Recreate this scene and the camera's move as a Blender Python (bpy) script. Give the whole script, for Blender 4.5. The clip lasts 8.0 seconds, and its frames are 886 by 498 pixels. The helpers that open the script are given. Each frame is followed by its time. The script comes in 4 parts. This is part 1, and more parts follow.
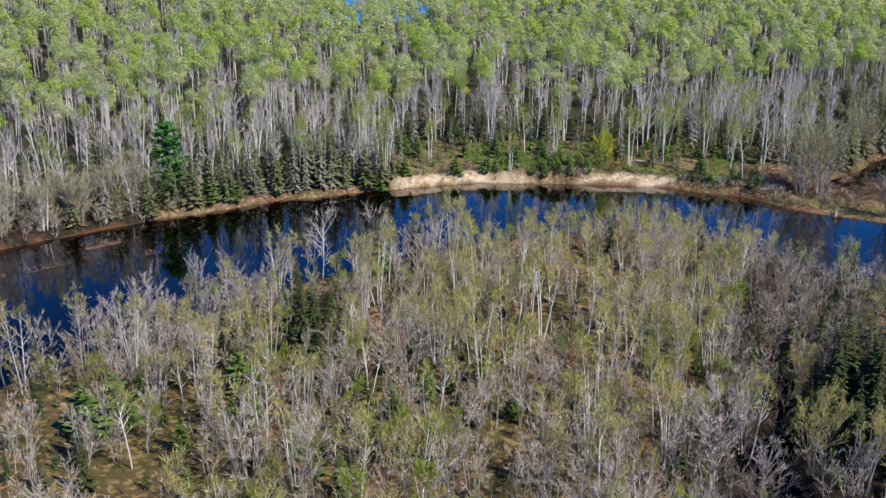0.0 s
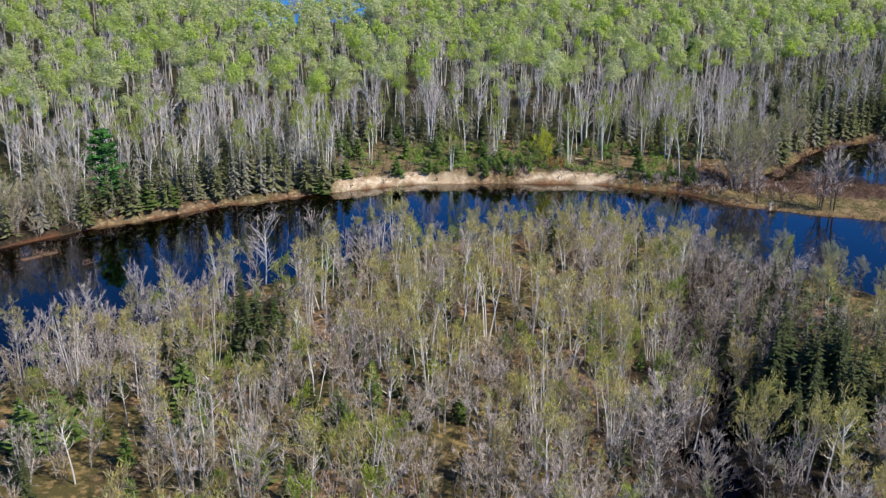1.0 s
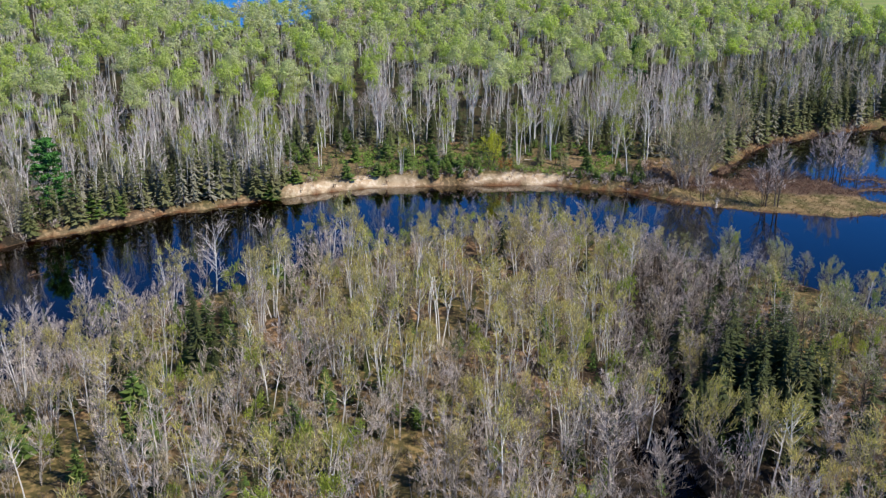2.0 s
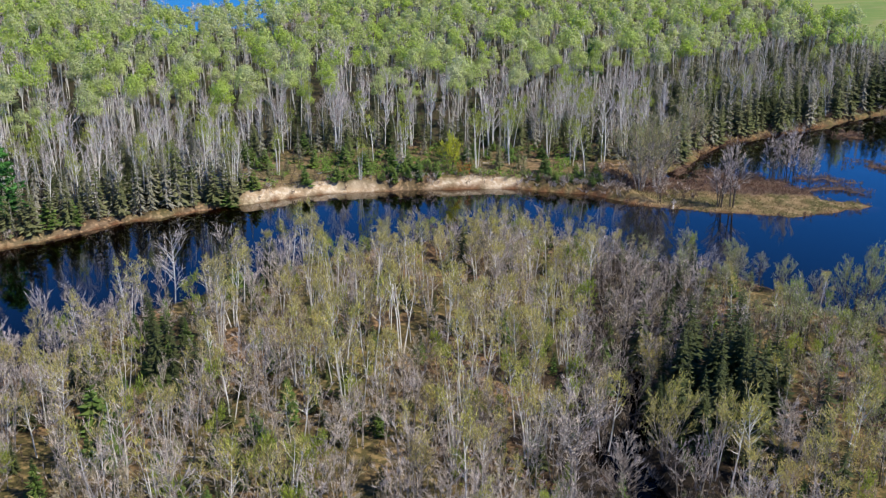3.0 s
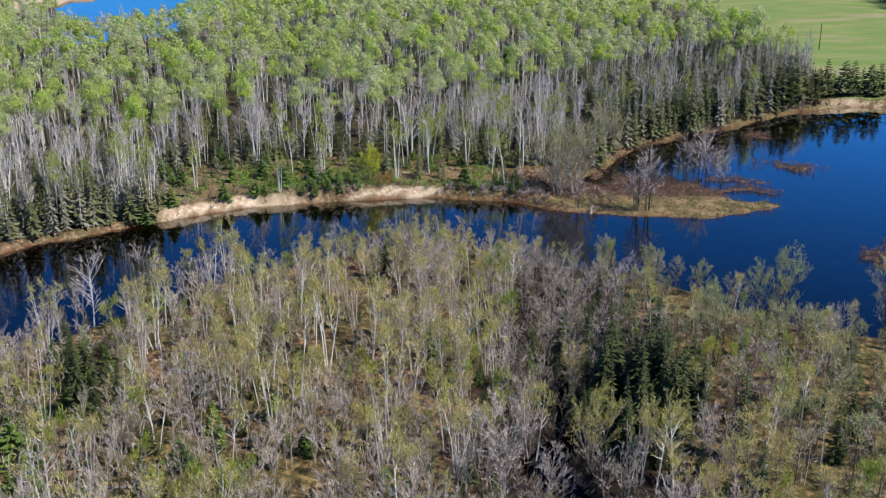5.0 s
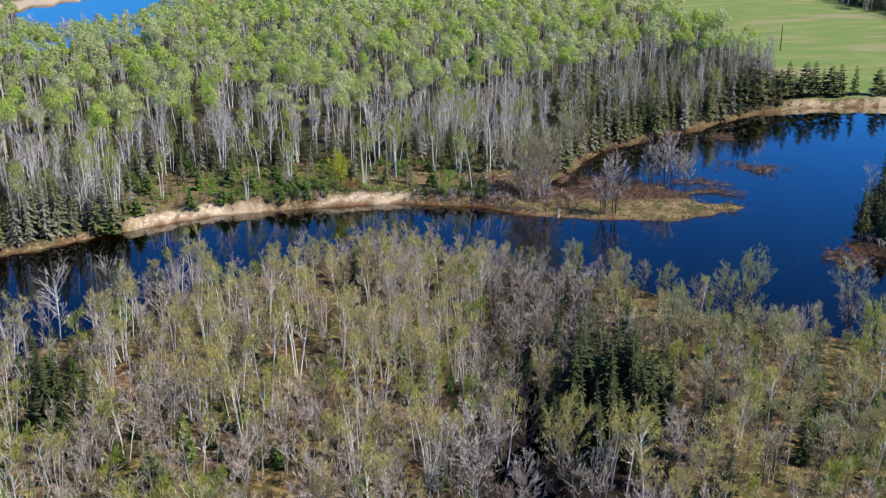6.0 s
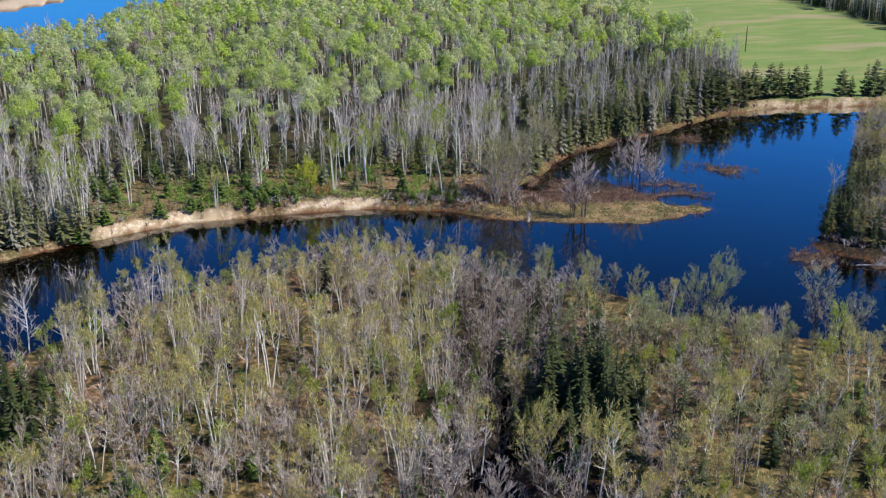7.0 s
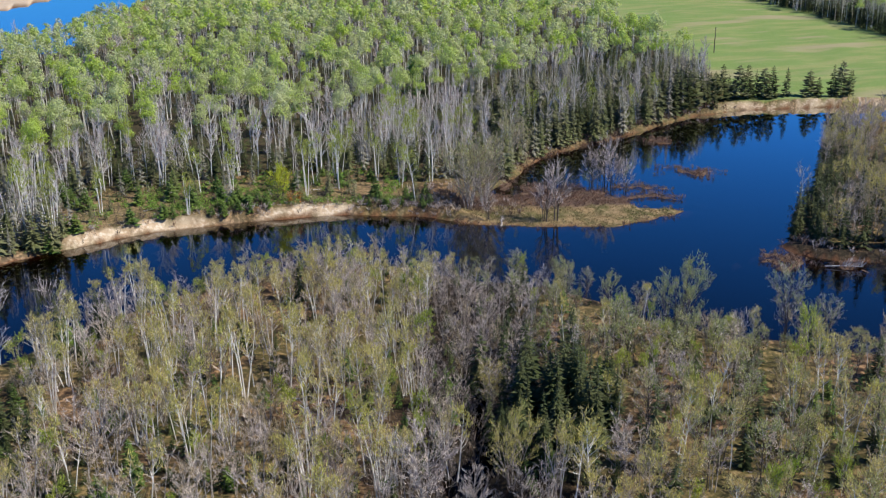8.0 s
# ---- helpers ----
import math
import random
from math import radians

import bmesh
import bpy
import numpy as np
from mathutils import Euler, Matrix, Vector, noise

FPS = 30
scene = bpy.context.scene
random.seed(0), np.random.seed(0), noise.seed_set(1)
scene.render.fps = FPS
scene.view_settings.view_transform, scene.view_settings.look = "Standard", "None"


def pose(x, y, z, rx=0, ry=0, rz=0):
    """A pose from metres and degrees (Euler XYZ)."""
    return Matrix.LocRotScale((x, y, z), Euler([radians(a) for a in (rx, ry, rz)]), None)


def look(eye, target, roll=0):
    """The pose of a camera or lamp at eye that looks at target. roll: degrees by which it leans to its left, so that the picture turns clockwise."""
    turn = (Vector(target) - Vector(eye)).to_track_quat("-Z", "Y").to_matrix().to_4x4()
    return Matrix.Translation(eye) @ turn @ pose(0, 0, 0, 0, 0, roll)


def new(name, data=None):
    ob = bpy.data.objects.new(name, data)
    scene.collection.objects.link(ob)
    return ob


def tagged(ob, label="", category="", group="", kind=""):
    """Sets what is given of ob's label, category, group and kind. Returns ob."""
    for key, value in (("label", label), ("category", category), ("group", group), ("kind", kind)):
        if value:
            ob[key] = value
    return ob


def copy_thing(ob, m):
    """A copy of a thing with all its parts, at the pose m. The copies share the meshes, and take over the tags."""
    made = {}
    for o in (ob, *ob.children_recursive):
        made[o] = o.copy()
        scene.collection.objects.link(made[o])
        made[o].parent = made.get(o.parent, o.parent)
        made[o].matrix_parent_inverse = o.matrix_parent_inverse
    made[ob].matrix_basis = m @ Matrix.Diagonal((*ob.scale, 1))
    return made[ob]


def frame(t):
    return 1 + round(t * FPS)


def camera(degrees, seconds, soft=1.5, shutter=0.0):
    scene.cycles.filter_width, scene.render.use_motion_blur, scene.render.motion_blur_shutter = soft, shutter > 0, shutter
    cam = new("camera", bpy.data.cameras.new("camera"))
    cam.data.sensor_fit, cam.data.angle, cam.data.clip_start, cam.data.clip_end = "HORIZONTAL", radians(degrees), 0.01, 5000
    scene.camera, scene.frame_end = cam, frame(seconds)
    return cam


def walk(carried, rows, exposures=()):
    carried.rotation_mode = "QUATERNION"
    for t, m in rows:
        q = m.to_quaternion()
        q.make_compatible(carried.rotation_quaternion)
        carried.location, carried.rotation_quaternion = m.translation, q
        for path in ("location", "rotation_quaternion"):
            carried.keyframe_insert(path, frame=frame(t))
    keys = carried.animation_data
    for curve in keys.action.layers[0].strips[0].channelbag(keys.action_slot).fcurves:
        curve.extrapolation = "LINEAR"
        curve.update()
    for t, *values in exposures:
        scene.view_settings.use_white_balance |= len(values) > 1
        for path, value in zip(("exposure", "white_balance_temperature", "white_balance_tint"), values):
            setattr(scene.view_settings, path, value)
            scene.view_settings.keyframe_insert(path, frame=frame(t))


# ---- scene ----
cam = camera(47.5, 8.0, soft=1.2, shutter=0.3)


def drone(x, y, z, pitch, roll, yaw):
    return pose(x, y, z, 0, 0, yaw) @ pose(0, 0, 0, 90 + pitch) @ pose(0, 0, 0, 0, 0, roll)


# the drone climbs slowly on one spot and turns to its right
PATH = [
    (0.0, drone(0.00, 0.00, 60.00, -19.32, 0.64, 0.00)),
    (0.5, drone(-0.03, -0.06, 60.28, -19.34, 0.57, -1.75)),
    (1.0, drone(-0.09, -0.05, 60.65, -19.37, 0.44, -3.45)),
    (1.5, drone(-0.11, -0.02, 61.02, -19.39, 0.30, -4.98)),
    (3.0, drone(-0.06, 0.05, 62.25, -19.34, 0.11, -8.77)),
    (3.5, drone(-0.10, 0.06, 62.70, -19.32, 0.10, -9.74)),
    (4.0, drone(-0.11, 0.07, 63.17, -19.30, 0.05, -10.71)),
    (4.5, drone(-0.13, 0.08, 63.65, -19.27, -0.04, -12.17)),
    (6.0, drone(-0.24, 0.07, 65.12, -19.18, -0.26, -15.38)),
    (6.5, drone(-0.28, 0.07, 65.62, -19.16, -0.34, -16.26)),
    (7.0, drone(-0.33, 0.07, 66.15, -19.16, -0.40, -17.15)),
    (7.5, drone(-0.37, 0.04, 66.66, -19.14, -0.47, -18.03)),
    (8.0, drone(-0.38, 0.00, 67.17, -19.13, -0.51, -18.76)),
]
walk(cam, PATH, exposures=[(0.0, -0.04), (8.0, 0.03)])

# ---- light: high spring sun from the east (plus x), clear blue sky ----
SUN_AZ, SUN_EL = radians(123), radians(47)
world = bpy.data.worlds.new("sky")
scene.world = world
world.use_nodes = True
wn = world.node_tree.nodes
sky = wn.new("ShaderNodeTexSky")
sky.sky_type, sky.sun_disc = "NISHITA", False
sky.sun_elevation, sky.sun_rotation = SUN_EL, SUN_AZ
sky.altitude, sky.air_density, sky.dust_density, sky.ozone_density = 200, 0.9, 0.0, 5.0
wn["Background"].inputs["Strength"].default_value = 0.086
deep = wn.new("ShaderNodeMix")  # a deep, dry spring blue
deep.data_type, deep.blend_type = "RGBA", "MULTIPLY"
deep.inputs[0].default_value, deep.inputs[7].default_value = 1.0, (0.19, 0.75, 1.46, 1)
world.node_tree.links.new(sky.outputs["Color"], deep.inputs[6])
world.node_tree.links.new(deep.outputs[2], wn["Background"].inputs["Color"])
sun = new("sun", bpy.data.lights.new("sun", "SUN"))
sun.data.energy, sun.data.angle, sun.data.color = 5.0, radians(0.53), (1.0, 0.935, 0.83)
toward = Vector((math.sin(SUN_AZ) * math.cos(SUN_EL), math.cos(SUN_AZ) * math.cos(SUN_EL), math.sin(SUN_EL)))
sun.matrix_world = look(toward * 500, (0, 0, 0))


# ---- materials ----
def tree_of(name):
    m = bpy.data.materials.new(name)
    m.use_nodes = True
    return m, m.node_tree.nodes, m.node_tree.links


def mixer(nt, links, a, b, fac, mode="MIX"):
    """A colour mix; a and b are colours or sockets, fac a number or a socket."""
    n = nt.new("ShaderNodeMix")
    n.data_type, n.blend_type = "RGBA", mode
    for socket, v in ((n.inputs[6], a), (n.inputs[7], b), (n.inputs[0], fac)):
        if isinstance(v, bpy.types.NodeSocket):
            links.new(v, socket)
        elif isinstance(v, tuple):
            socket.default_value = (*v, 1)
        else:
            socket.default_value = v
    return n.outputs[2]


def noise_at(nt, links, size, detail=3, stretch=(1, 1, 1)):
    """Noise over world metres; size is that of its blotches."""
    g, mp, n = nt.new("ShaderNodeNewGeometry"), nt.new("ShaderNodeMapping"), nt.new("ShaderNodeTexNoise")
    links.new(g.outputs["Position"], mp.inputs["Vector"])
    mp.inputs["Scale"].default_value = stretch
    links.new(mp.outputs["Vector"], n.inputs["Vector"])
    n.inputs["Scale"].default_value, n.inputs["Detail"].default_value = 1.0 / size, detail
    return n.outputs["Fac"]


def ramp(nt, links, fac, lo, hi):
    n = nt.new("ShaderNodeMapRange")
    n.inputs["From Min"].default_value, n.inputs["From Max"].default_value = lo, hi
    n.interpolation_type = "SMOOTHSTEP"
    links.new(fac, n.inputs["Value"])
    return n.outputs["Result"]


def plant_matter(name, a, b, c, rough=0.7, translucent=0.0, patch=5.0, spread=0.35):
    """Leaves, needles and twigs: three colours, mixed from tree to tree and from piece to piece."""
    m, nt, links = tree_of(name)
    bs = nt["Principled BSDF"]
    g, info = nt.new("ShaderNodeNewGeometry"), nt.new("ShaderNodeObjectInfo")
    big = ramp(nt, links, noise_at(nt, links, patch, 2), 0.35, 0.65)
    col = mixer(nt, links, a, b, big)
    pick = nt.new("ShaderNodeMath")
    pick.operation = "MULTIPLY"
    links.new(info.outputs["Random"], pick.inputs[0])
    pick.inputs[1].default_value = 0.55
    col = mixer(nt, links, col, c, pick.outputs[0])
    val = nt.new("ShaderNodeMapRange")
    val.inputs["To Min"].default_value, val.inputs["To Max"].default_value = 1 - spread, 1 + spread
    links.new(g.outputs["Random Per Island"], val.inputs["Value"])
    hsv = nt.new("ShaderNodeHueSaturation")
    links.new(col, hsv.inputs["Color"])
    links.new(val.outputs["Result"], hsv.inputs["Value"])
    links.new(hsv.outputs["Color"], bs.inputs["Base Color"])
    bs.inputs["Roughness"].default_value = rough
    bs.inputs["Specular IOR Level"].default_value = 0.25
    if translucent:
        tr, mx = nt.new("ShaderNodeBsdfTranslucent"), nt.new("ShaderNodeMixShader")
        links.new(hsv.outputs["Color"], tr.inputs["Color"])
        mx.inputs[0].default_value = translucent
        links.new(bs.outputs[0], mx.inputs[1])
        links.new(tr.outputs[0], mx.inputs[2])
        links.new(mx.outputs[0], nt["Material Output"].inputs["Surface"])
    return m


def bark(name, light, dark, marks=0.56, rough=0.85, stretch=(1, 1, 2.2), size=0.5):
    """Bark with darker marks and scars, and a fine relief."""
    m, nt, links = tree_of(name)
    bs = nt["Principled BSDF"]
    f = ramp(nt, links, noise_at(nt, links, size, 4, stretch), marks, marks + 0.08)
    tone = ramp(nt, links, noise_at(nt, links, 6.0, 2), 0.3, 0.7)
    base = mixer(nt, links, light, tuple(0.72 * v for v in light), tone)
    links.new(mixer(nt, links, base, dark, f), bs.inputs["Base Color"])
    bs.inputs["Roughness"].default_value = rough
    bp = nt.new("ShaderNodeBump")
    bp.inputs["Strength"].default_value, bp.inputs["Distance"].default_value = 0.5, 0.03
    links.new(noise_at(nt, links, 0.12, 3), bp.inputs["Height"])
    links.new(bp.outputs[0], bs.inputs["Normal"])
    return m


BIRCH = bark("birch_bark", (0.93, 0.90, 0.85), (0.14, 0.12, 0.10), 0.63)
ASPEN = bark("aspen_bark", (0.76, 0.73, 0.66), (0.12, 0.10, 0.08), 0.60)
GREY = bark("grey_bark", (0.54, 0.48, 0.42), (0.13, 0.11, 0.095), 0.52)
DARK = bark("dark_bark", (0.13, 0.105, 0.085), (0.05, 0.04, 0.033), 0.5)
DRY = bark("dry_wood", (0.55, 0.52, 0.48), (0.25, 0.22, 0.19), 0.6)
BLEACHED = bark("bleached_wood", (0.82, 0.80, 0.76), (0.45, 0.42, 0.38), 0.62)
TWIG_MAUVE = plant_matter("mauve_grey_twigs", (0.66, 0.58, 0.53), (0.58, 0.49, 0.38), (0.56, 0.47, 0.42), spread=0.4)
TWIG_TAN = plant_matter("tan_twigs", (0.47, 0.38, 0.26), (0.41, 0.36, 0.20), (0.48, 0.40, 0.31), spread=0.4)
# grey twigs in a darker tone, the creek's shade put into the colour
TWIG_SHADED = plant_matter("shaded_grey_twigs", (0.36, 0.31, 0.27), (0.30, 0.24, 0.19), (0.38, 0.32, 0.28))
TWIG_BROWN = plant_matter("brown_twigs", (0.13, 0.085, 0.06), (0.18, 0.115, 0.07), (0.13, 0.10, 0.08))
TWIG_PALE = plant_matter("pale_birch_twigs", (0.60, 0.53, 0.50), (0.54, 0.44, 0.39), (0.56, 0.49, 0.44))
BUD_OLIVE = plant_matter("olive_buds", (0.66, 0.59, 0.17), (0.66, 0.54, 0.25), (0.57, 0.57, 0.15), translucent=0.5)
LEAF_YOUNG = plant_matter("young_leaves", (0.44, 0.50, 0.08), (0.36, 0.48, 0.07), (0.50, 0.50, 0.14), translucent=0.5)
LEAF_PALE = plant_matter("pale_grey_green_leaves", (0.43, 0.46, 0.21), (0.48, 0.47, 0.18), (0.38, 0.42, 0.16), translucent=0.45)
LEAF_ASPEN = plant_matter("aspen_leaves", (0.51, 0.65, 0.11), (0.65, 0.67, 0.40), (0.55, 0.63, 0.20), translucent=0.5, patch=14.0, spread=0.12)
NEEDLE = plant_matter("spruce_needles", (0.048, 0.066, 0.018), (0.085, 0.094, 0.032), (0.04, 0.054, 0.017), spread=0.16, patch=6.0)
NEEDLE_OLIVE = plant_matter("olive_spruce_needles", (0.125, 0.14, 0.05), (0.20, 0.195, 0.10), (0.11, 0.13, 0.04), spread=0.16, patch=5.0)
NEEDLE_GREEN = plant_matter("fir_needles", (0.10, 0.17, 0.03), (0.15, 0.20, 0.04), (0.07, 0.13, 0.03), spread=0.16, patch=5.0)
NEEDLE_GREY = plant_matter("grey_dying_needles", (0.26, 0.25, 0.19), (0.20, 0.20, 0.12), (0.31, 0.285, 0.24), spread=0.16, patch=6.0)
NEEDLE_PINE = plant_matter("pine_needles", (0.085, 0.26, 0.05), (0.05, 0.17, 0.045), (0.12, 0.27, 0.05), patch=2.5)
SHRUB_RED = plant_matter("russet_marsh_shrub", (0.28, 0.17, 0.115), (0.33, 0.22, 0.15), (0.22, 0.13, 0.09), patch=4.0)
SEDGE = plant_matter("dry_sedge", (0.36, 0.27, 0.14), (0.19, 0.18, 0.07), (0.40, 0.30, 0.16), patch=6.0)
LEAF_ORANGE = plant_matter("orange_leaves", (0.55, 0.22, 0.05), (0.50, 0.26, 0.06), (0.45, 0.16, 0.04), translucent=0.3)
LEAF_YELLOW = plant_matter("yellow_leaves", (0.56, 0.60, 0.06), (0.62, 0.58, 0.06), (0.46, 0.56, 0.06), translucent=0.5)
SCRUB = plant_matter("evergreen_scrub", (0.20, 0.36, 0.05), (0.28, 0.40, 0.07), (0.15, 0.27, 0.04), patch=4.0)


def ground_material():
    m, nt, links = tree_of("ground")
    bs = nt["Principled BSDF"]

    def zone(name):
        a = nt.new("ShaderNodeAttribute")
        a.attribute_name = name
        return a.outputs["Fac"]

    mid = ramp(nt, links, noise_at(nt, links, 3.5, 4), 0.35, 0.65)
    fine = ramp(nt, links, noise_at(nt, links, 0.8, 5), 0.46, 0.66)
    wide = ramp(nt, links, noise_at(nt, links, 16.0, 3), 0.38, 0.58)
    litter = mixer(nt, links, (0.16, 0.10, 0.055), (0.06, 0.04, 0.025), mid)
    litter = mixer(nt, links, litter, (0.36, 0.22, 0.11), fine)
    moss = mixer(nt, links, (0.10, 0.085, 0.032), (0.28, 0.20, 0.085), fine)
    col = mixer(nt, links, litter, moss, wide)
    # far woods floor painted darker, for the shade between the trunks
    floor_shade = mixer(nt, links, (0.04, 0.042, 0.018), (0.065, 0.05, 0.028), mid)
    col = mixer(nt, links, col, mixer(nt, links, floor_shade, (0.10, 0.07, 0.04), fine), zone("floor_shade"))
    # dark mud colour; around the creek it also paints in the shade
    col = mixer(nt, links, col, mixer(nt, links, (0.022, 0.018, 0.014), (0.05, 0.038, 0.026), fine), zone("mud_shade"))
    sand = mixer(nt, links, (0.62, 0.49, 0.33), (0.52, 0.37, 0.23), mid)
    sand = mixer(nt, links, sand, (0.70, 0.60, 0.45), fine)
    col = mixer(nt, links, col, sand, zone("sand"))
    rows = noise_at(nt, links, 7.0, 4, (0.25, 1.0, 1.0))
    grass = mixer(nt, links, (0.19, 0.28, 0.075), (0.31, 0.32, 0.12), ramp(nt, links, rows, 0.42, 0.66))
    grass = mixer(nt, links, grass, (0.23, 0.31, 0.09), fine)
    grass = mixer(nt, links, grass, (0.36, 0.32, 0.17), ramp(nt, links, noise_at(nt, links, 26.0, 4, (0.4, 1.0, 1.0)), 0.55, 0.7))
    col = mixer(nt, links, col, grass, zone("field"))
    sedge = mixer(nt, links, (0.29, 0.205, 0.10), (0.13, 0.12, 0.045), ramp(nt, links, noise_at(nt, links, 6.0, 4), 0.38, 0.6))
    sedge = mixer(nt, links, sedge, (0.36, 0.26, 0.14), fine)
    col = mixer(nt, links, col, sedge, zone("sedge"))
    marsh = mixer(nt, links, (0.13, 0.085, 0.06), (0.20, 0.135, 0.09), fine)
    col = mixer(nt, links, col, marsh, zone("marsh"))
    # the river bed: rusty shallows, painted black further out for light lost in deep water
    bed = mixer(nt, links, (0.17, 0.075, 0.035), (0.008, 0.008, 0.008), zone("depth_dark"))
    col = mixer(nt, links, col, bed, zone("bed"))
    links.new(col, bs.inputs["Base Color"])
    bs.inputs["Roughness"].default_value = 0.95
    bs.inputs["Specular IOR Level"].default_value = 0.15
    bp = nt.new("ShaderNodeBump")
    bp.inputs["Strength"].default_value, bp.inputs["Distance"].default_value = 0.8, 0.25
    links.new(noise_at(nt, links, 0.6, 5), bp.inputs["Height"])
    links.new(bp.outputs[0], bs.inputs["Normal"])
    return m


def water_material():
    m, nt, links = tree_of("river_water")
    nt.remove(nt["Principled BSDF"])
    clear, gloss, fres, mx = (nt.new("ShaderNodeBsdfTransparent"), nt.new("ShaderNodeBsdfGlossy"), nt.new("ShaderNodeFresnel"), nt.new("ShaderNodeMixShader"))
    clear.inputs["Color"].default_value = (0.22, 0.16, 0.10, 1)
    gloss.inputs["Color"].default_value = (1, 1, 1, 1)
    gloss.inputs["Roughness"].default_value = 0.04
    fres.inputs["IOR"].default_value = 1.33
    strong = nt.new("ShaderNodeMapRange")  # still water: a strong mirror at low angles, clear from above
    strong.inputs["From Min"].default_value, strong.inputs["From Max"].default_value = 0.07, 0.34
    strong.inputs["To Min"].default_value, strong.inputs["To Max"].default_value = 0.02, 0.85
    bp = nt.new("ShaderNodeBump")
    bp.inputs["Strength"].default_value, bp.inputs["Distance"].default_value = 0.25, 0.02
    links.new(noise_at(nt, links, 0.9, 3, (0.6, 1.0, 1.0)), bp.inputs["Height"])
    links.new(bp.outputs[0], gloss.inputs["Normal"])
    links.new(fres.outputs[0], strong.inputs["Value"])
    links.new(strong.outputs["Result"], mx.inputs[0])
    links.new(clear.outputs[0], mx.inputs[1])
    links.new(gloss.outputs[0], mx.inputs[2])
    links.new(mx.outputs[0], nt["Material Output"].inputs["Surface"])
    return m


GROUND, WATER = ground_material(), water_material()

# ---- plan: shores as smooth lines through a few corners ----
FAR = [(-6000, -900), (-900, -130), (-400, 0), (-200, 62), (-140, 105), (-100, 145), (-78, 167), (-62, 181), (-44, 194), (-26, 204), (-8, 210), (8, 215),
       (29, 216), (52, 212), (66, 205), (75, 196), (88, 189), (101, 185), (111, 185.5), (122.5, 189.5), (114, 194), (113, 204), (104, 211), (92, 213), (84, 216),
       (88, 222), (95, 228), (107, 241), (121, 251), (145, 261), (173, 276), (198, 282), (218, 279), (250, 271), (300, 262), (400, 240), (900, 190), (6000, 100)]
NEAR = [(-6000, -1000), (-900, -190), (-400, -45), (-170, 35), (-102, 66), (-74, 98), (-59, 113), (-46, 125), (-34, 141), (-13, 161), (9, 174), (35, 181), (47, 177),
        (58, 167), (70, 156), (78, 146), (84, 133), (94, 125), (108, 113), (130, 98), (180, 72), (300, 20), (900, -150), (6000, -1500)]
ISLAND = [(131, 164), (141, 176), (164, 197), (187, 225), (207, 243), (235, 250), (300, 240), (400, 216), (900, 160), (2500, 0), (900, -100), (320, 55), (200, 108),
          (160, 131), (142, 144), (132, 151), (127, 157)]
LAKE = [(-78, 540), (-60, 505), (-24, 512), (-8, 540), (0, 580), (8, 630), (25, 720), (45, 830), (15, 880), (-27, 811), (-57, 738), (-84, 690), (-80, 640), (-70, 560)]
CREEK = [(58, 154), (52, 147), (53, 139), (47, 131), (49, 122), (42, 114), (44, 106), (36, 99), (37, 90), (30, 78), (22, 55), (5, 0)]


def smooth(points, closed=False, n=6):
    """A Catmull-Rom line through the points."""
    p = np.array(points, float)
    q = np.vstack([p[-1], p, p[:2]]) if closed else np.vstack([2 * p[0] - p[1], p, 2 * p[-1] - p[-2]])
    u = np.linspace(0, 1, n, endpoint=False)[:, None]
    out = []
    for i in range(len(q) - 3):
        a, b, c, d = q[i:i + 4]
        out.append(0.5 * (2 * b + (c - a) * u + (2 * a - 5 * b + 4 * c - d) * u ** 2 + (3 * b - a - 3 * c + d) * u ** 3))
    if not closed:
        out.append(q[-2:-1])
    return np.vstack(out)


GX, GY, STEP = np.arange(-300, 560, 2.0), np.arange(-60, 910, 2.0), 2.0
MX, MY = np.meshgrid(GX, GY)


def far_from(line, closed):
    """Distance on the plan grid to a line, and whether the grid's points lie inside it."""
    a = line
    b = np.roll(line, -1, axis=0)
    if not closed:
        a, b = a[:-1], b[:-1]
    px, py = MX.ravel(), MY.ravel()
    best, inside = np.full(px.shape, 1e9), np.zeros(px.shape, bool)
    for (ax, ay), (bx, by) in zip(a, b):
        dx, dy = bx - ax, by - ay
        u = np.clip(((px - ax) * dx + (py - ay) * dy) / (dx * dx + dy * dy + 1e-9), 0, 1)
        best = np.minimum(best, (px - ax - u * dx) ** 2 + (py - ay - u * dy) ** 2)
        cross = (ay > py) != (by > py)
        if dy:
            inside ^= cross & (px < (py - ay) / dy * dx + ax)
    return np.sqrt(best).reshape(MX.shape), inside.reshape(MX.shape)


def signed(line):
    d, i = far_from(line, True)
    return np.where(i, d, -d)


TABLE = np.random.default_rng(5).random((256, 256))


def blot(x, y, size):
    """Smooth random values from -1 to 1 over the plan."""
    x, y = np.asarray(x, float) / size + 900, np.asarray(y, float) / size + 900
    i, j = np.floor(x).astype(int), np.floor(y).astype(int)
    u, v = x - i, y - j
    u, v = u * u * (3 - 2 * u), v * v * (3 - 2 * v)
    t = lambda a, b: TABLE[a % 256, b % 256]
    return 2 * ((t(i, j) * (1 - u) + t(i + 1, j) * u) * (1 - v) + (t(i, j + 1) * (1 - u) + t(i + 1, j + 1) * u) * v) - 1


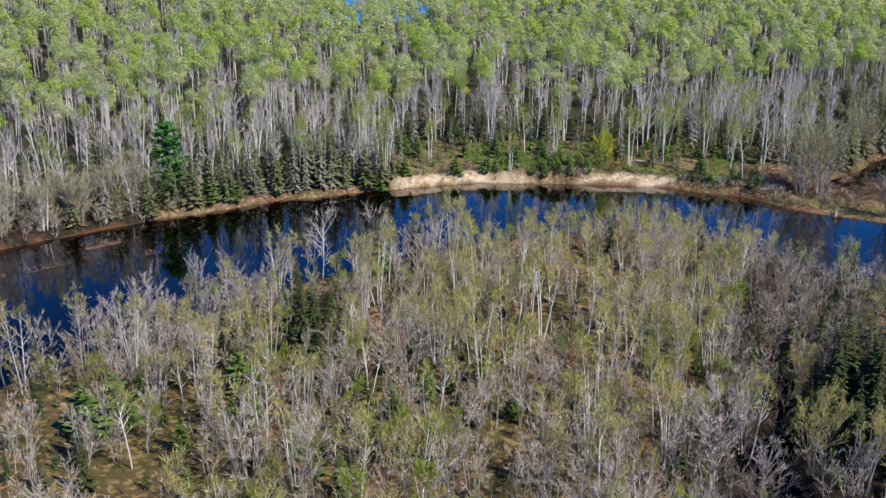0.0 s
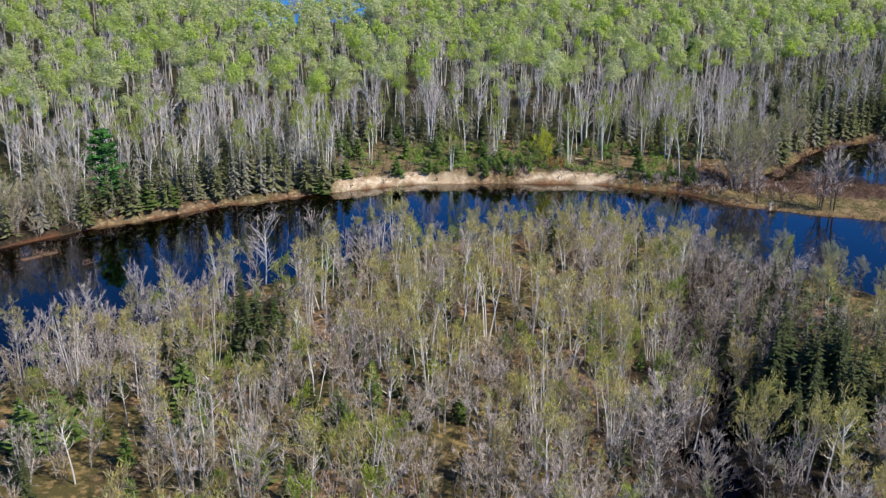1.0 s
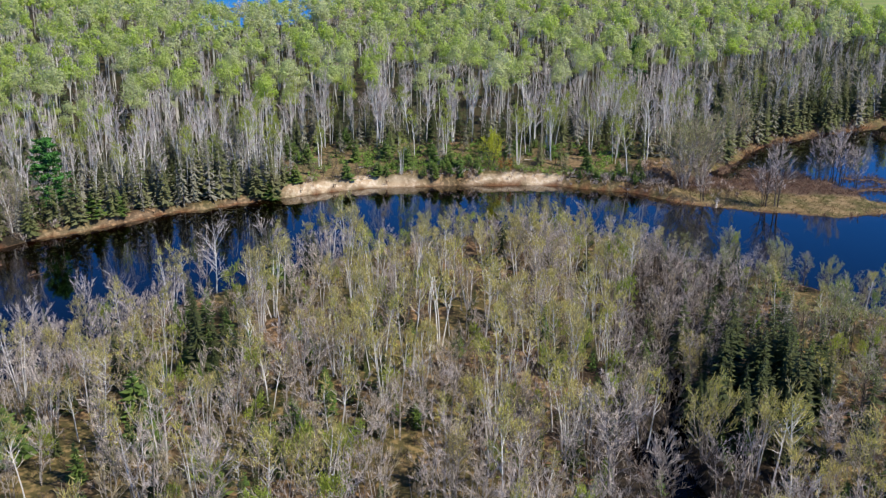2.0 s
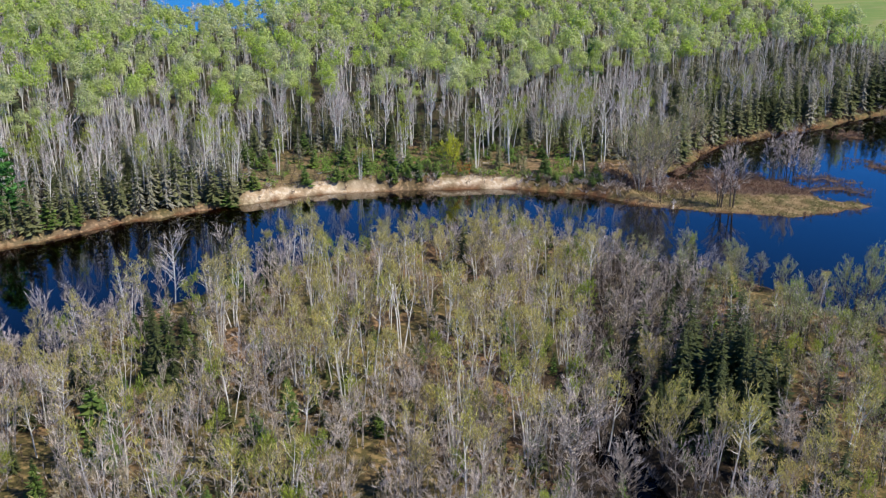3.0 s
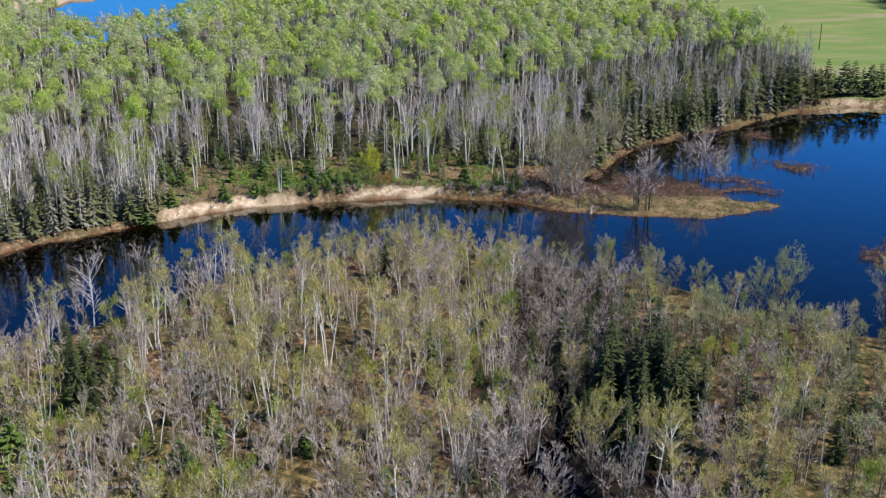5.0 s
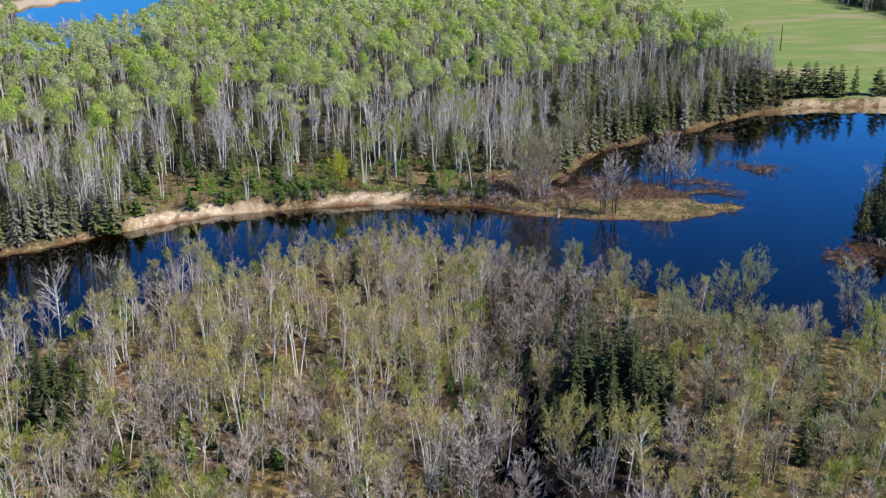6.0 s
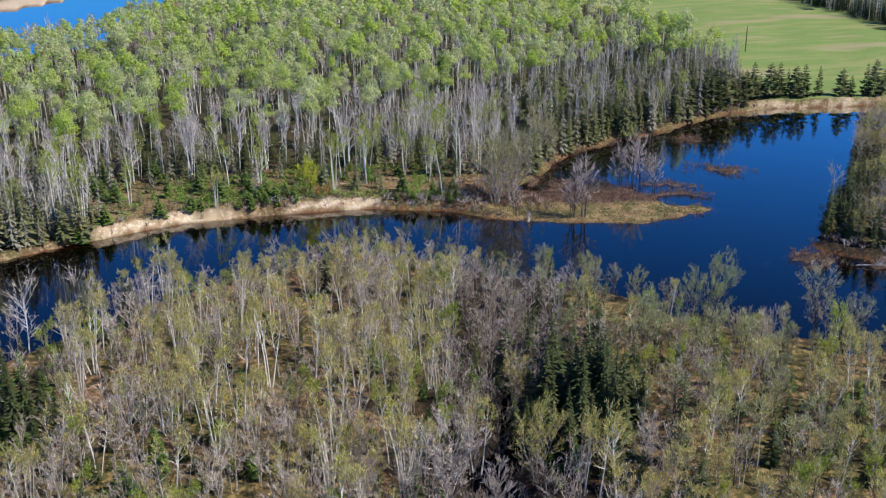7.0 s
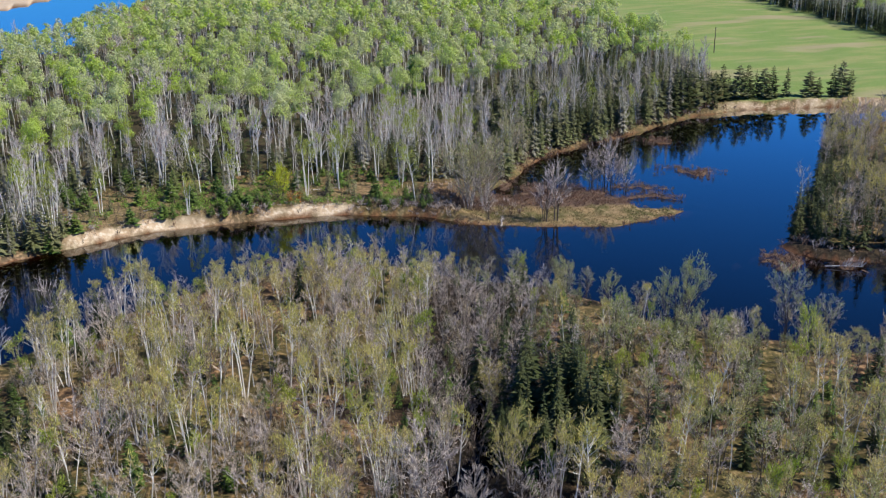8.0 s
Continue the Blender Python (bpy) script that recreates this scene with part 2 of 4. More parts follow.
far_line, near_line = smooth(FAR), smooth(NEAR)
S_FAR = signed(np.vstack([far_line, [(6000, 9000), (-6000, 9000)]]))
S_NEAR = signed(np.vstack([near_line, [(6000, -9000), (-6000, -9000)]]))
S_ISLE = signed(smooth(ISLAND, True))
S_LAKE = signed(smooth(LAKE, True))
S_CREEK = far_from(smooth(CREEK), False)[0] - 1.3 - 1.0 * np.clip((120 - MY) / 10, 0, 1) - 0.8 * blot(MX, MY, 5)
S_LAND = np.maximum(np.maximum(np.minimum(S_FAR, -S_LAKE), np.minimum(S_NEAR, S_CREEK)), S_ISLE)


def read(grid, x, y):
    """A value of the plan grid at any places."""
    u, v = np.clip((np.asarray(x, float) - GX[0]) / STEP, 0, len(GX) - 1.001), np.clip((np.asarray(y, float) - GY[0]) / STEP, 0, len(GY) - 1.001)
    i, j = u.astype(int), v.astype(int)
    u, v = u - i, v - j
    return (grid[j, i] * (1 - u) + grid[j, i + 1] * u) * (1 - v) + (grid[j + 1, i] * (1 - u) + grid[j + 1, i + 1] * u) * v


def step(lo, hi, v):
    u = np.clip((v - lo) / (hi - lo), 0, 1)
    return u * u * (3 - 2 * u)


# marsh islets in the shallows: x, y, half length, half width, turn in degrees, how far they rise
ISLETS = [(97, 217, 14, 5, 20, 0.5), (118, 203, 8, 3.2, 0, 0.5), (124, 199.5, 8, 2.0, -42, 0.45), (126, 207.5, 10, 2.8, -48, 0.45), (121, 211, 6, 4.2, -10, 0.45), (142, 218.5, 11, 6.5, -42, 0.4), (138, 225, 5, 2.2, -15, 0.4),
          (153, 252.5, 8, 4.8, 15, 0.6), (120, 154, 9, 6.5, 10, 0.7), (130, 147, 8, 3.5, -38, 0.6), (46, 186, 7, 1.8, -8, 0.5), (28, 187, 9, 2.2, 5, 0.5)]
ISLETS += [(-60, 172, 10, 2.2, 40, 0.4), (-50, 168, 9, 1.2, 38, 0.3), (-66, 160, 12, 1.2, 42, 0.3), (-33, 690, 12, 2.5, 10, 2.0), (-22, 600, 18, 4, 15, 2.0), (-40, 560, 14, 3, 5, 2.0),
           (92, 222, 6, 3, 40, 0.6), (104, 213, 14, 6, -8, 0.6), (110, 211, 9, 4.5, -10, 0.5), (116, 213, 7, 3.5, 10, 0.4)]


def islet(x, y):
    best = np.zeros(np.shape(x))
    for cx, cy, a, b, turn, up in ISLETS:
        c, s = math.cos(radians(turn)), math.sin(radians(turn))
        u, v = ((x - cx) * c + (y - cy) * s) / a, ((cy * 0 + y - cy) * c - (x - cx) * s) / b
        best = np.maximum(best, (1 - step(0.3, 1.15, np.hypot(u, v) + 0.45 * blot(x, y, 2.2) + 0.25 * blot(x, y, 1.1))) * (up * 0.3 + 1.4))
    return best


def field_edge(y):
    """x of the line where the far woods meet the field."""
    return 226 + 0.46 * (np.minimum(y, 356) - 342) + 0.2 * np.maximum(y - 356, 0)


def terrain(x, y):
    """Height of the ground and its zones at places of the plan."""
    x, y = np.asarray(x, float), np.asarray(y, float)
    s = read(S_LAND, x, y) + 0.9 * blot(x, y, 7) + 0.5 * blot(x, y, 2.3) + (0.9 * blot(x, y, 3.6) + 0.5 * blot(x, y, 1.6)) * step(80, 92, x) * (1 - step(190, 215, y))
    far, isle = read(S_FAR, x, y), read(S_ISLE, x, y)
    spit = step(70, 78, x) * (1 - step(124, 130, x)) * (1 - step(216, 222, y - 0.35 * (x - 85))) * step(170, 176, y) * (far > -8)
    beach = step(-14, -8, x) * (1 - step(49, 53, x)) * (far > -8) * (far < 30)
    gap = step(18, 20, x) * (1 - step(29, 31, x))
    scarp = step(185, 205, x) * (far > -8) * (far < 60)
    top = 1.1 + 0.5 * blot(x, y, 15) + (far > 0) * (0.9 - 0.75 * (x < -14) - 0.75 * step(80, 90, x) * (1 - step(175, 195, x))) + 0.3 * beach + 0.5 * scarp
    top = top * (1 - spit) + spit * (0.38 + 0.2 * blot(x, y, 5))
    run = 1.7 + 0.5 * beach + 0.8 * scarp
    rise = step(0.0, 1.0, s / run) * top + np.clip(s - run, 0, 400) * 0.006 + 0.15 * blot(x, y, 3) * step(1, 4, s)
    bed = np.maximum(-np.minimum(1.9, 0.30 * np.maximum(-s, 0) + 0.02), islet(x, y) - 1.4)
    rise = rise + 0.55 * blot(x, y, 2.0) * (scarp + 0.2 * beach) * step(0.2, 1.2, s) * (1 - step(2.5, 4.5, s))
    z = np.where(s > 0, rise, bed)
    field = step(-6, 6, x - field_edge(y) + 4 * blot(x, y, 12)) * (far > 2) * step(2.2, 4, s) * step(180, 206, x)
    sand = np.maximum(beach * (1 - gap) * (1 - step(1.9, 2.7, s + 0.9 * blot(x, y, 2.6) + 1.3 * blot(x, y, 7))), scarp * (1 - step(1.8, 3.0, s + 1.2 * blot(x, y, 4) + 0.8 * blot(x, y, 1.8))) * (0.75 + 0.25 * blot(x, y, 6)))
    sand = np.maximum(sand, 0.18 * (far > -5) * (far < 20) * (1 - step(0.7, 1.6, s)) * (x < 75) * (x > -57))
    sand = np.maximum(sand, (y > 640) * (x < 40) * (s > 0) * (1 - step(30, 45, s)) * step(-4, 4, (y - 738) - 2.0 * (x + 57)))
    sand = sand * step(0.0, 0.5, s)
    open_bank = step(-16, -8, x) * (1 - step(60, 68, x)) * (far > 0) * step(2.0, 3.5, s) * (1 - step(24, 34, s + 5 * blot(x, y, 9)))
    sedge = np.maximum(np.maximum(spit * step(0.2, 0.8, s), open_bank * np.clip(0.55 + 0.45 * blot(x, y, 5), 0, 1)), 0.12 * (far > 0) * (1 - step(1, 3, s)) * (x > 66))
    marsh = np.where(s < 0, step(-0.1, 0.1, z), spit * step(0.2, 0.7, 0.5 * blot(x, y, 4) + 0.3 * blot(x, y, 1.7) + (y - 206 + 0.33 * (x - 75)) / 5))
    marsh = np.maximum(marsh, (x > 88) * (far > 0) * (y > 222) * (x < 190) * (1 - step(0.5, 1.6, s)) * 0.45)
    # bed blackened with depth, and all along the creek
    # mud_shade: creek surroundings darkened for shade, muddy left bank, dark island shore
    return z, dict(sand=sand, field=field, sedge=sedge, marsh=marsh, bed=(s < 0) * (1 - step(-0.1, 0.1, z)) * 1.0, mud_shade=0.95 * (1 - step(5, 13, read(S_CREEK, x, y) + 4 * blot(x, y, 5))) * (far < 0) + 0.9 * (x < -56) * (far > -1) * (1 - step(3, 9, s)) + 0.9 * (isle > -2) * (y < 172) * (1 - step(3, 9, isle)), depth_dark=np.maximum(step(0.10, 0.55, -z), 1.0 * (read(S_CREEK, x, y) < 1.5)),
                   # where the far woods' shade is put into the floor colour
                   floor_shade=(far > 0) * np.maximum(step(14, 30, s - 16 * (x > -14) * (x < 68)), (x < -14) * step(1.2, 4, s), step(85, 100, x) * step(0.5, 2.0, s)) * (1 - field) * (y < 800)), s


def height(x, y):
    return float(terrain(np.array([x]), np.array([y]))[0][0])


def mesh_of(name, verts, tris, materials, index=None, smooth_faces=False):
    """A mesh from arrays of vertices and triangles."""
    me = bpy.data.meshes.new(name)
    verts, tris = np.asarray(verts, np.float32), np.asarray(tris, np.int32)
    me.vertices.add(len(verts))
    me.vertices.foreach_set("co", verts.ravel())
    me.loops.add(tris.size)
    me.loops.foreach_set("vertex_index", tris.ravel())
    me.polygons.add(len(tris))
    me.polygons.foreach_set("loop_start", np.arange(0, tris.size, 3, dtype=np.int32))
    for m in materials:
        me.materials.append(m)
    if index is not None:
        me.polygons.foreach_set("material_index", np.asarray(index, np.int32))
    me.polygons.foreach_set("use_smooth", np.full(len(tris), smooth_faces))
    me.update(calc_edges=True)
    me.validate()
    return me


# ---- ground, one sheet out to the horizon ----
def spaced(parts, lo, hi):
    """Grid lines: even in the middle part, wider and wider outside."""
    a, b, d = parts
    mid = list(np.arange(a, b + d / 2, d))
    up, w = [mid[-1]], d
    while up[-1] < hi:
        w *= 1.06
        up.append(up[-1] + w)
    down, w = [mid[0]], d
    while down[-1] > lo:
        w *= 1.09
        down.append(down[-1] - w)
    return np.array(down[:0:-1] + mid + up[1:])


gx, gy = spaced((-85, 258, 1.65), -4500, 4500), spaced((84, 290, 1.5), -2500, 4800)
px, py = np.meshgrid(gx, gy)
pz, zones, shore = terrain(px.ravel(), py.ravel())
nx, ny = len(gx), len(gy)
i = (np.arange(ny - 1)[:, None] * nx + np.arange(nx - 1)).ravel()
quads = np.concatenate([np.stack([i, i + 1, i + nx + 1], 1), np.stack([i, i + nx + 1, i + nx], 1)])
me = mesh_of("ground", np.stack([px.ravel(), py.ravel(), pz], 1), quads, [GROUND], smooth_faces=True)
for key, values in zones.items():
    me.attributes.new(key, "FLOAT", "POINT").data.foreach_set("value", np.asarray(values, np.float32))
tagged(new("ground", me), "brown leaf-littered forest floor with sandy river banks and a green field", "ground", kind="structure")

me = mesh_of("water", [(-4500, -2500, 0), (4500, -2500, 0), (4500, 4800, 0), (-4500, 4800, 0)], [(0, 1, 2), (0, 2, 3)], [WATER])
tagged(new("water", me), "dark tannin-stained river water mirroring a blue sky", "river", kind="structure")


# ---- plants: each grown once as arrays of triangles, by part ----
class Grown:
    """Triangles of a plant, part by part."""

    def __init__(self):
        self.parts = {}

    def add(self, part, verts, tris):
        v, t = self.parts.setdefault(part, ([], []))
        base = len(v)
        v.extend(verts)
        t.extend([(a + base, b + base, c + base) for a, b, c in tris])

    def tube(self, part, path, radii, sides):
        """A tapering round limb along a path."""
        verts, tris = [], []
        for k, p in enumerate(path):
            d = (path[min(k + 1, len(path) - 1)] - path[max(k - 1, 0)]).normalized()
            a = d.orthogonal().normalized()
            b = d.cross(a)
            for s in range(sides):
                w = 2 * math.pi * s / sides
                verts.append(p + (a * math.cos(w) + b * math.sin(w)) * radii[k])
        for k in range(len(path) - 1):
            for s in range(sides):
                i, j = k * sides + s, k * sides + (s + 1) % sides
                tris += [(i, j, j + sides), (i, j + sides, i + sides)]
        self.add(part, verts, tris)

    def sliver(self, part, p, d, length, width, r):
        """A twig: one long thin triangle."""
        side = d.cross(Vector((r.uniform(-1, 1), r.uniform(-1, 1), r.uniform(-1, 1)))).normalized() * width / 2
        self.add(part, [p + side, p - side, p + d * length], [(0, 1, 2)])

    def shingle(self, part, p, n, size, r):
        """A spray of leaves that faces about the way n."""
        n = (n + Vector((r.gauss(0, 0.35), r.gauss(0, 0.35), r.gauss(0, 0.35)))).normalized()
        a = n.orthogonal().normalized()
        b = n.cross(a)
        w = r.uniform(0, 6.3)
        a, b = (a * math.cos(w) + b * math.sin(w)) * size, (b * math.cos(w) - a * math.sin(w)) * size
        self.add(part, [p - a * 0.5 - b * 0.3, p + a * 0.5 - b * 0.3, p + b * 0.55], [(0, 1, 2)])

    def leaf(self, part, p, size, r):
        """A small leaf or spray of leaves: a bent pair of triangles at random."""
        a = Vector((r.gauss(0, 1), r.gauss(0, 1), r.gauss(0, 0.6))).normalized() * size
        b = a.cross(Vector((r.gauss(0, 1), r.gauss(0, 1), r.gauss(0, 1)))).normalized() * size * 0.8
        self.add(part, [p - a * 0.5, p + b * 0.5, p + a * 0.5], [(0, 1, 2)])


def away(r, up, out=1.0):
    w = r.uniform(0, 2 * math.pi)
    return Vector((math.cos(w) * out, math.sin(w) * out, up)).normalized()


def bent(r, p, d, length, n, wobble, rise=0.0):
    """A crooked path of n pieces."""
    path, q = [p.copy()], d.normalized()
    for k in range(n):
        q = (q + Vector((r.gauss(0, wobble), r.gauss(0, wobble), r.gauss(0, wobble) + rise))).normalized()
        path.append(path[-1] + q * length / n)
    return path


def broadleaf(seed, h, stems=1, girth=0.09, fork=0.35, crown=2.0, branches=16, twigs=500, leaves=0, leaf=0.17, rise=1.2, twig=(0.5, 1.1), width=0.04, sides=4, lean=0.05, gap=0.5, full=1.2, cloud=0.25, cap=0.3):
    """A leafless or just leafing tree: slim upright stems, rising branches within an oval crown, many fine twigs, some leaves."""
    r, g = random.Random(seed), Grown()
    tips, each = [], max(2, branches // stems)
    for st in range(stems):
        hh = h * (1 if st == 0 else r.uniform(0.74, 0.98))
        w = 2 * math.pi * (st + r.uniform(-0.3, 0.3)) / stems
        out = Vector((math.cos(w), math.sin(w), 0)) * (gap if stems > 1 else 0)
        lay = lean * (1.0 if stems == 1 else 1.7) * r.uniform(0.4, 1.3)
        d = Vector((math.cos(w) * lay, math.sin(w) * lay, 1))
        path = bent(r, out * r.uniform(0.5, 1.2) + Vector((0, 0, -0.3)), d, hh + 0.3, 5, 0.035, 0.02)
        rad = [girth * hh / h * (1 - 0.86 * (k / 5) ** 1.3) for k in range(6)]
        g.tube("trunk", path, rad, sides)
        reach = crown * (1 if stems == 1 else 0.72)
        for k in range(each):
            e = (k + r.random()) / each
            f = fork + (0.98 - fork) * e
            i = min(int(f * 5), 4)
            p = path[i].lerp(path[i + 1], f * 5 - i)
            wide = reach * (math.sin(math.pi * (0.2 + 0.68 * e ** full)) ** 0.8) * r.uniform(0.7, 1.15)
            dd = away(r, rise * r.uniform(0.7, 1.35) * (0.75 + 0.6 * e))
            length = min(wide / max(math.hypot(dd.x, dd.y), 0.25), h * 0.42)
            limb = bent(r, p, dd, length, 2, 0.1, 0.12)
            lr = max(min(girth * 0.45, rad[i] * 0.6), 0.03)
            g.tube("trunk", limb, [lr, lr * 0.6, lr * 0.18], 3)
            tips.append((limb[0].lerp(limb[1], 0.5), limb[2], length))
            for b in range(2):
                q = limb[0].lerp(limb[2], r.uniform(0.3, 0.8))
                dq = ((limb[2] - limb[0]).normalized() + Vector((r.gauss(0, 0.5), r.gauss(0, 0.5), r.gauss(0.1, 0.35)))).normalized()
                n = length * r.uniform(0.35, 0.6)
                g.sliver("trunk", q, dq, n, lr * 1.1, r)
                tips.append((q, q + dq * n, n * 1.2))
        tips.append((path[-2], path[-1], hh * 0.12))
    weights = [w for _, _, w in tips]
    for a, b, _ in r.choices(tips, weights, k=twigs):
        p = a.lerp(b, r.uniform(0.15, 1.0))
        d = ((b - a).normalized() * 0.75 + Vector((r.gauss(0, 0.36), r.gauss(0, 0.36), r.gauss(0.25, 0.32)))).normalized()
        g.sliver("twigs", p, d, r.uniform(*twig), width, r)
    high = [w * max(b.z / h - cap, 0.02) for (a, b, w) in tips]
    for a, b, _ in r.choices(tips, high, k=leaves):
        p = a.lerp(b, r.uniform(0.3, 1.05)) + Vector((r.gauss(0, cloud), r.gauss(0, cloud), r.gauss(0, cloud)))
        d = ((b - a).normalized() * 0.5 + Vector((r.gauss(0, 0.5), r.gauss(0, 0.5), r.gauss(0.5, 0.45)))).normalized()
        g.sliver("leaves", p, d, leaf * r.uniform(1.3, 2.9), leaf * 0.42, r)
    return g


def aspen(seed, h, leaves, leaf, stems=2, twigs=40, sides=3):
    """Slim aspens: bare pale poles that fork below a domed crown of several leafy lobes."""
    r, g = random.Random(seed), Grown()
    wide = h * r.uniform(0.14, 0.19)
    base = h * r.uniform(0.63, 0.71)
    lobes = [(Vector((0, 0, h - wide * 0.62)), wide * 0.7)]
    for k in range(6):
        w = 2 * math.pi * (k + r.uniform(-0.35, 0.35)) / 6
        n = wide * r.uniform(0.5, 0.7)
        lobes.append((Vector((math.cos(w) * wide * 0.6, math.sin(w) * wide * 0.6, base + (h - base) * r.uniform(0.0, 0.55))), n))
    for st in range(stems):
        foot = Vector((r.uniform(-1.2, 1.2), r.uniform(-1.2, 1.2), -0.3)) if stems > 1 else Vector((0, 0, -0.3))
        path = bent(r, foot, away(r, 22), h * r.uniform(0.8, 0.88), 4, 0.025, 0.02)
        g.tube("trunk", path, [0.15, 0.13, 0.11, 0.08, 0.03], sides)
        for k in range(4 if leaves > 300 else 2):
            c, n = lobes[1 + (k * 2 + 3 * st) % 6]
            a = path[2].lerp(path[3], r.uniform(0.3, 1.0))
            g.tube("trunk", [a, a.lerp(c, 0.55) + Vector((0, 0, 0.2)), c], [0.065, 0.05, 0.02], 3)
    for k in range(twigs):
        c, n = r.choice(lobes)
        v = away(r, r.uniform(-0.6, 0.8))
        g.sliver("twigs", c - Vector((0, 0, n * 0.6)) + v * n * 0.3, (v + Vector((0, 0, 0.5))).normalized(), n * r.uniform(0.8, 1.3), 0.05, r)
    total = sum(n * n for _, n in lobes)
    for c, n in lobes:
        for k in range(int(leaves * n * n / total)):
            v = Vector((r.gauss(0, 1), r.gauss(0, 1), r.gauss(0.45, 0.75))).normalized()
            if v.z < -0.45:
                v.z = -v.z
            p = c + v * n * r.uniform(0.55, 1.06)
            g.shingle("leaves", p, v + Vector((0, 0, 0.25)), leaf * r.uniform(0.6, 1.4), r)
    return g


def conifer(seed, h, wide, whorls, per, ragged=0.25, bare=0.06, droop=0.35, girth=0.11, fan=0.27, point=0.85):
    """A spruce or fir: drooping fan-shaped boughs, uneven in length, all the way up a straight trunk."""
    r, g = random.Random(seed), Grown()
    g.tube("trunk", [Vector((0, 0, -0.3)), Vector((0, 0, h * 0.5)), Vector((0, 0, h))], [girth, girth * 0.6, 0.015], 4)
    count, sector = whorls * per, [r.uniform(1 - ragged, 1 + ragged * 0.8) for k in range(9)]
    for k in range(count):
        f = bare + (0.985 - bare) * (1 - (1 - k / count) ** 1.25) + r.uniform(-0.012, 0.012)
        if r.random() < ragged * 0.35:
            continue
        w = k * 2.39996 + r.uniform(-0.5, 0.5)
        reach = wide * (1 - min(f, 0.99)) ** point * sector[int(w / 2.1 + f * 14) % 9] + 0.10
        out, side = Vector((math.cos(w), math.sin(w), 0)), Vector((-math.sin(w), math.cos(w), 0))
        n = reach * r.uniform(0.65, 1.15)
        p = Vector((0, 0, f * h + r.uniform(-0.2, 0.2)))
        sag = -droop * n * r.uniform(0.5, 1.4)
        mid = p + out * n * 0.55 + Vector((0, 0, sag * 0.4))
        tip = p + out * n + Vector((0, 0, sag + 0.12 * n))
        half = side * n * fan * r.uniform(0.7, 1.2)
        low = Vector((0, 0, -0.06 * n - 0.02))
        g.add("needles", [p, mid + half + low, tip, mid - half + low], [(0, 1, 2), (0, 2, 3)])
    return g


def pine(seed, h, wide):
    """A white pine: level limbs that carry plumes of soft needles."""
    r, g = random.Random(seed), Grown()
    path = bent(r, Vector((0, 0, -0.3)), Vector((0, 0, 1)), h, 5, 0.02)
    g.tube("trunk", path, [0.26, 0.22, 0.17, 0.12, 0.07, 0.02], 6)
    for k in range(64):
        f = 0.06 + 0.92 * k / 63
        p = Vector((path[3].x * f, path[3].y * f, f * h))
        n = wide * (1 - f) ** 0.5 * r.uniform(0.6, 1.1) + 0.5
        limb = bent(r, p, away(r, 0.12), n, 2, 0.08, 0.12)
        g.tube("trunk", limb, [0.06, 0.04, 0.012], 3)
        for c in range(5):
            q = limb[0].lerp(limb[2], 0.3 + 0.18 * c) + Vector((r.gauss(0, 0.3), r.gauss(0, 0.3), 0.15))
            for t in range(14):
                d = away(r, r.uniform(-0.3, 0.8))
                g.sliver("needles", q, d, r.uniform(0.6, 1.2), 0.45, r)
    return g


def shrub(seed, h, wide, stems, twigs, leaves, leaf=0.16, width=0.03):
    """A low bush of many stems."""
    r, g = random.Random(seed), Grown()
    for k in range(stems):
        d = away(r, r.uniform(0.7, 2.6) * h / wide)
        p = Vector((r.gauss(0, 0.2) * wide, r.gauss(0, 0.2) * wide, -0.1))
        stem = bent(r, p, d, h * r.uniform(0.6, 1.05), 2, 0.15, 0.1)
        g.tube("trunk", stem, [0.025, 0.016, 0.006], 3)
        for t in range(twigs // stems):
            g.sliver("twigs", stem[0].lerp(stem[2], r.uniform(0.3, 1)), (d + away(r, 0.6)).normalized(), h * r.uniform(0.2, 0.45), width, r)
        for t in range(leaves // stems):
            g.leaf("leaves", stem[0].lerp(stem[2], r.uniform(0.25, 1.1)) + Vector((r.gauss(0, 0.16), r.gauss(0, 0.16), r.gauss(0, 0.12))) * wide, leaf * r.uniform(0.6, 1.4), r)
    return g


def sedge_tuft(seed, h, wide, blades):
    r, g = random.Random(seed), Grown()
    for k in range(blades):
        p = Vector((r.gauss(0, wide * 0.4), r.gauss(0, wide * 0.4), -0.05))
        g.sliver("blades", p, away(r, r.uniform(0.6, 2.5)), h * r.uniform(0.6, 1.2), 0.12, r)
    return g


def thing(name, grown, skins, label, category, group):
    """A plant as a thing: an Empty at its foot with a mesh for each part."""
    top = tagged(new(name), label, category, group)
    for name_of_part, kinds in (("trunk", ("trunk",)), ("crown", ("twigs", "leaves", "needles", "blades"))):
        vs, ts, ms, mats = [], [], [], []
        for key in kinds:
            if key in grown.parts:
                v, t = grown.parts[key]
                ts += [(a + len(vs), b + len(vs), c + len(vs)) for a, b, c in t]
                vs += v
                ms += [len(mats)] * len(t)
                mats.append(skins[key])
        if vs:
            ob = new(name_of_part, mesh_of(name_of_part, vs, ts, mats, ms))
            ob.parent = top
    return top


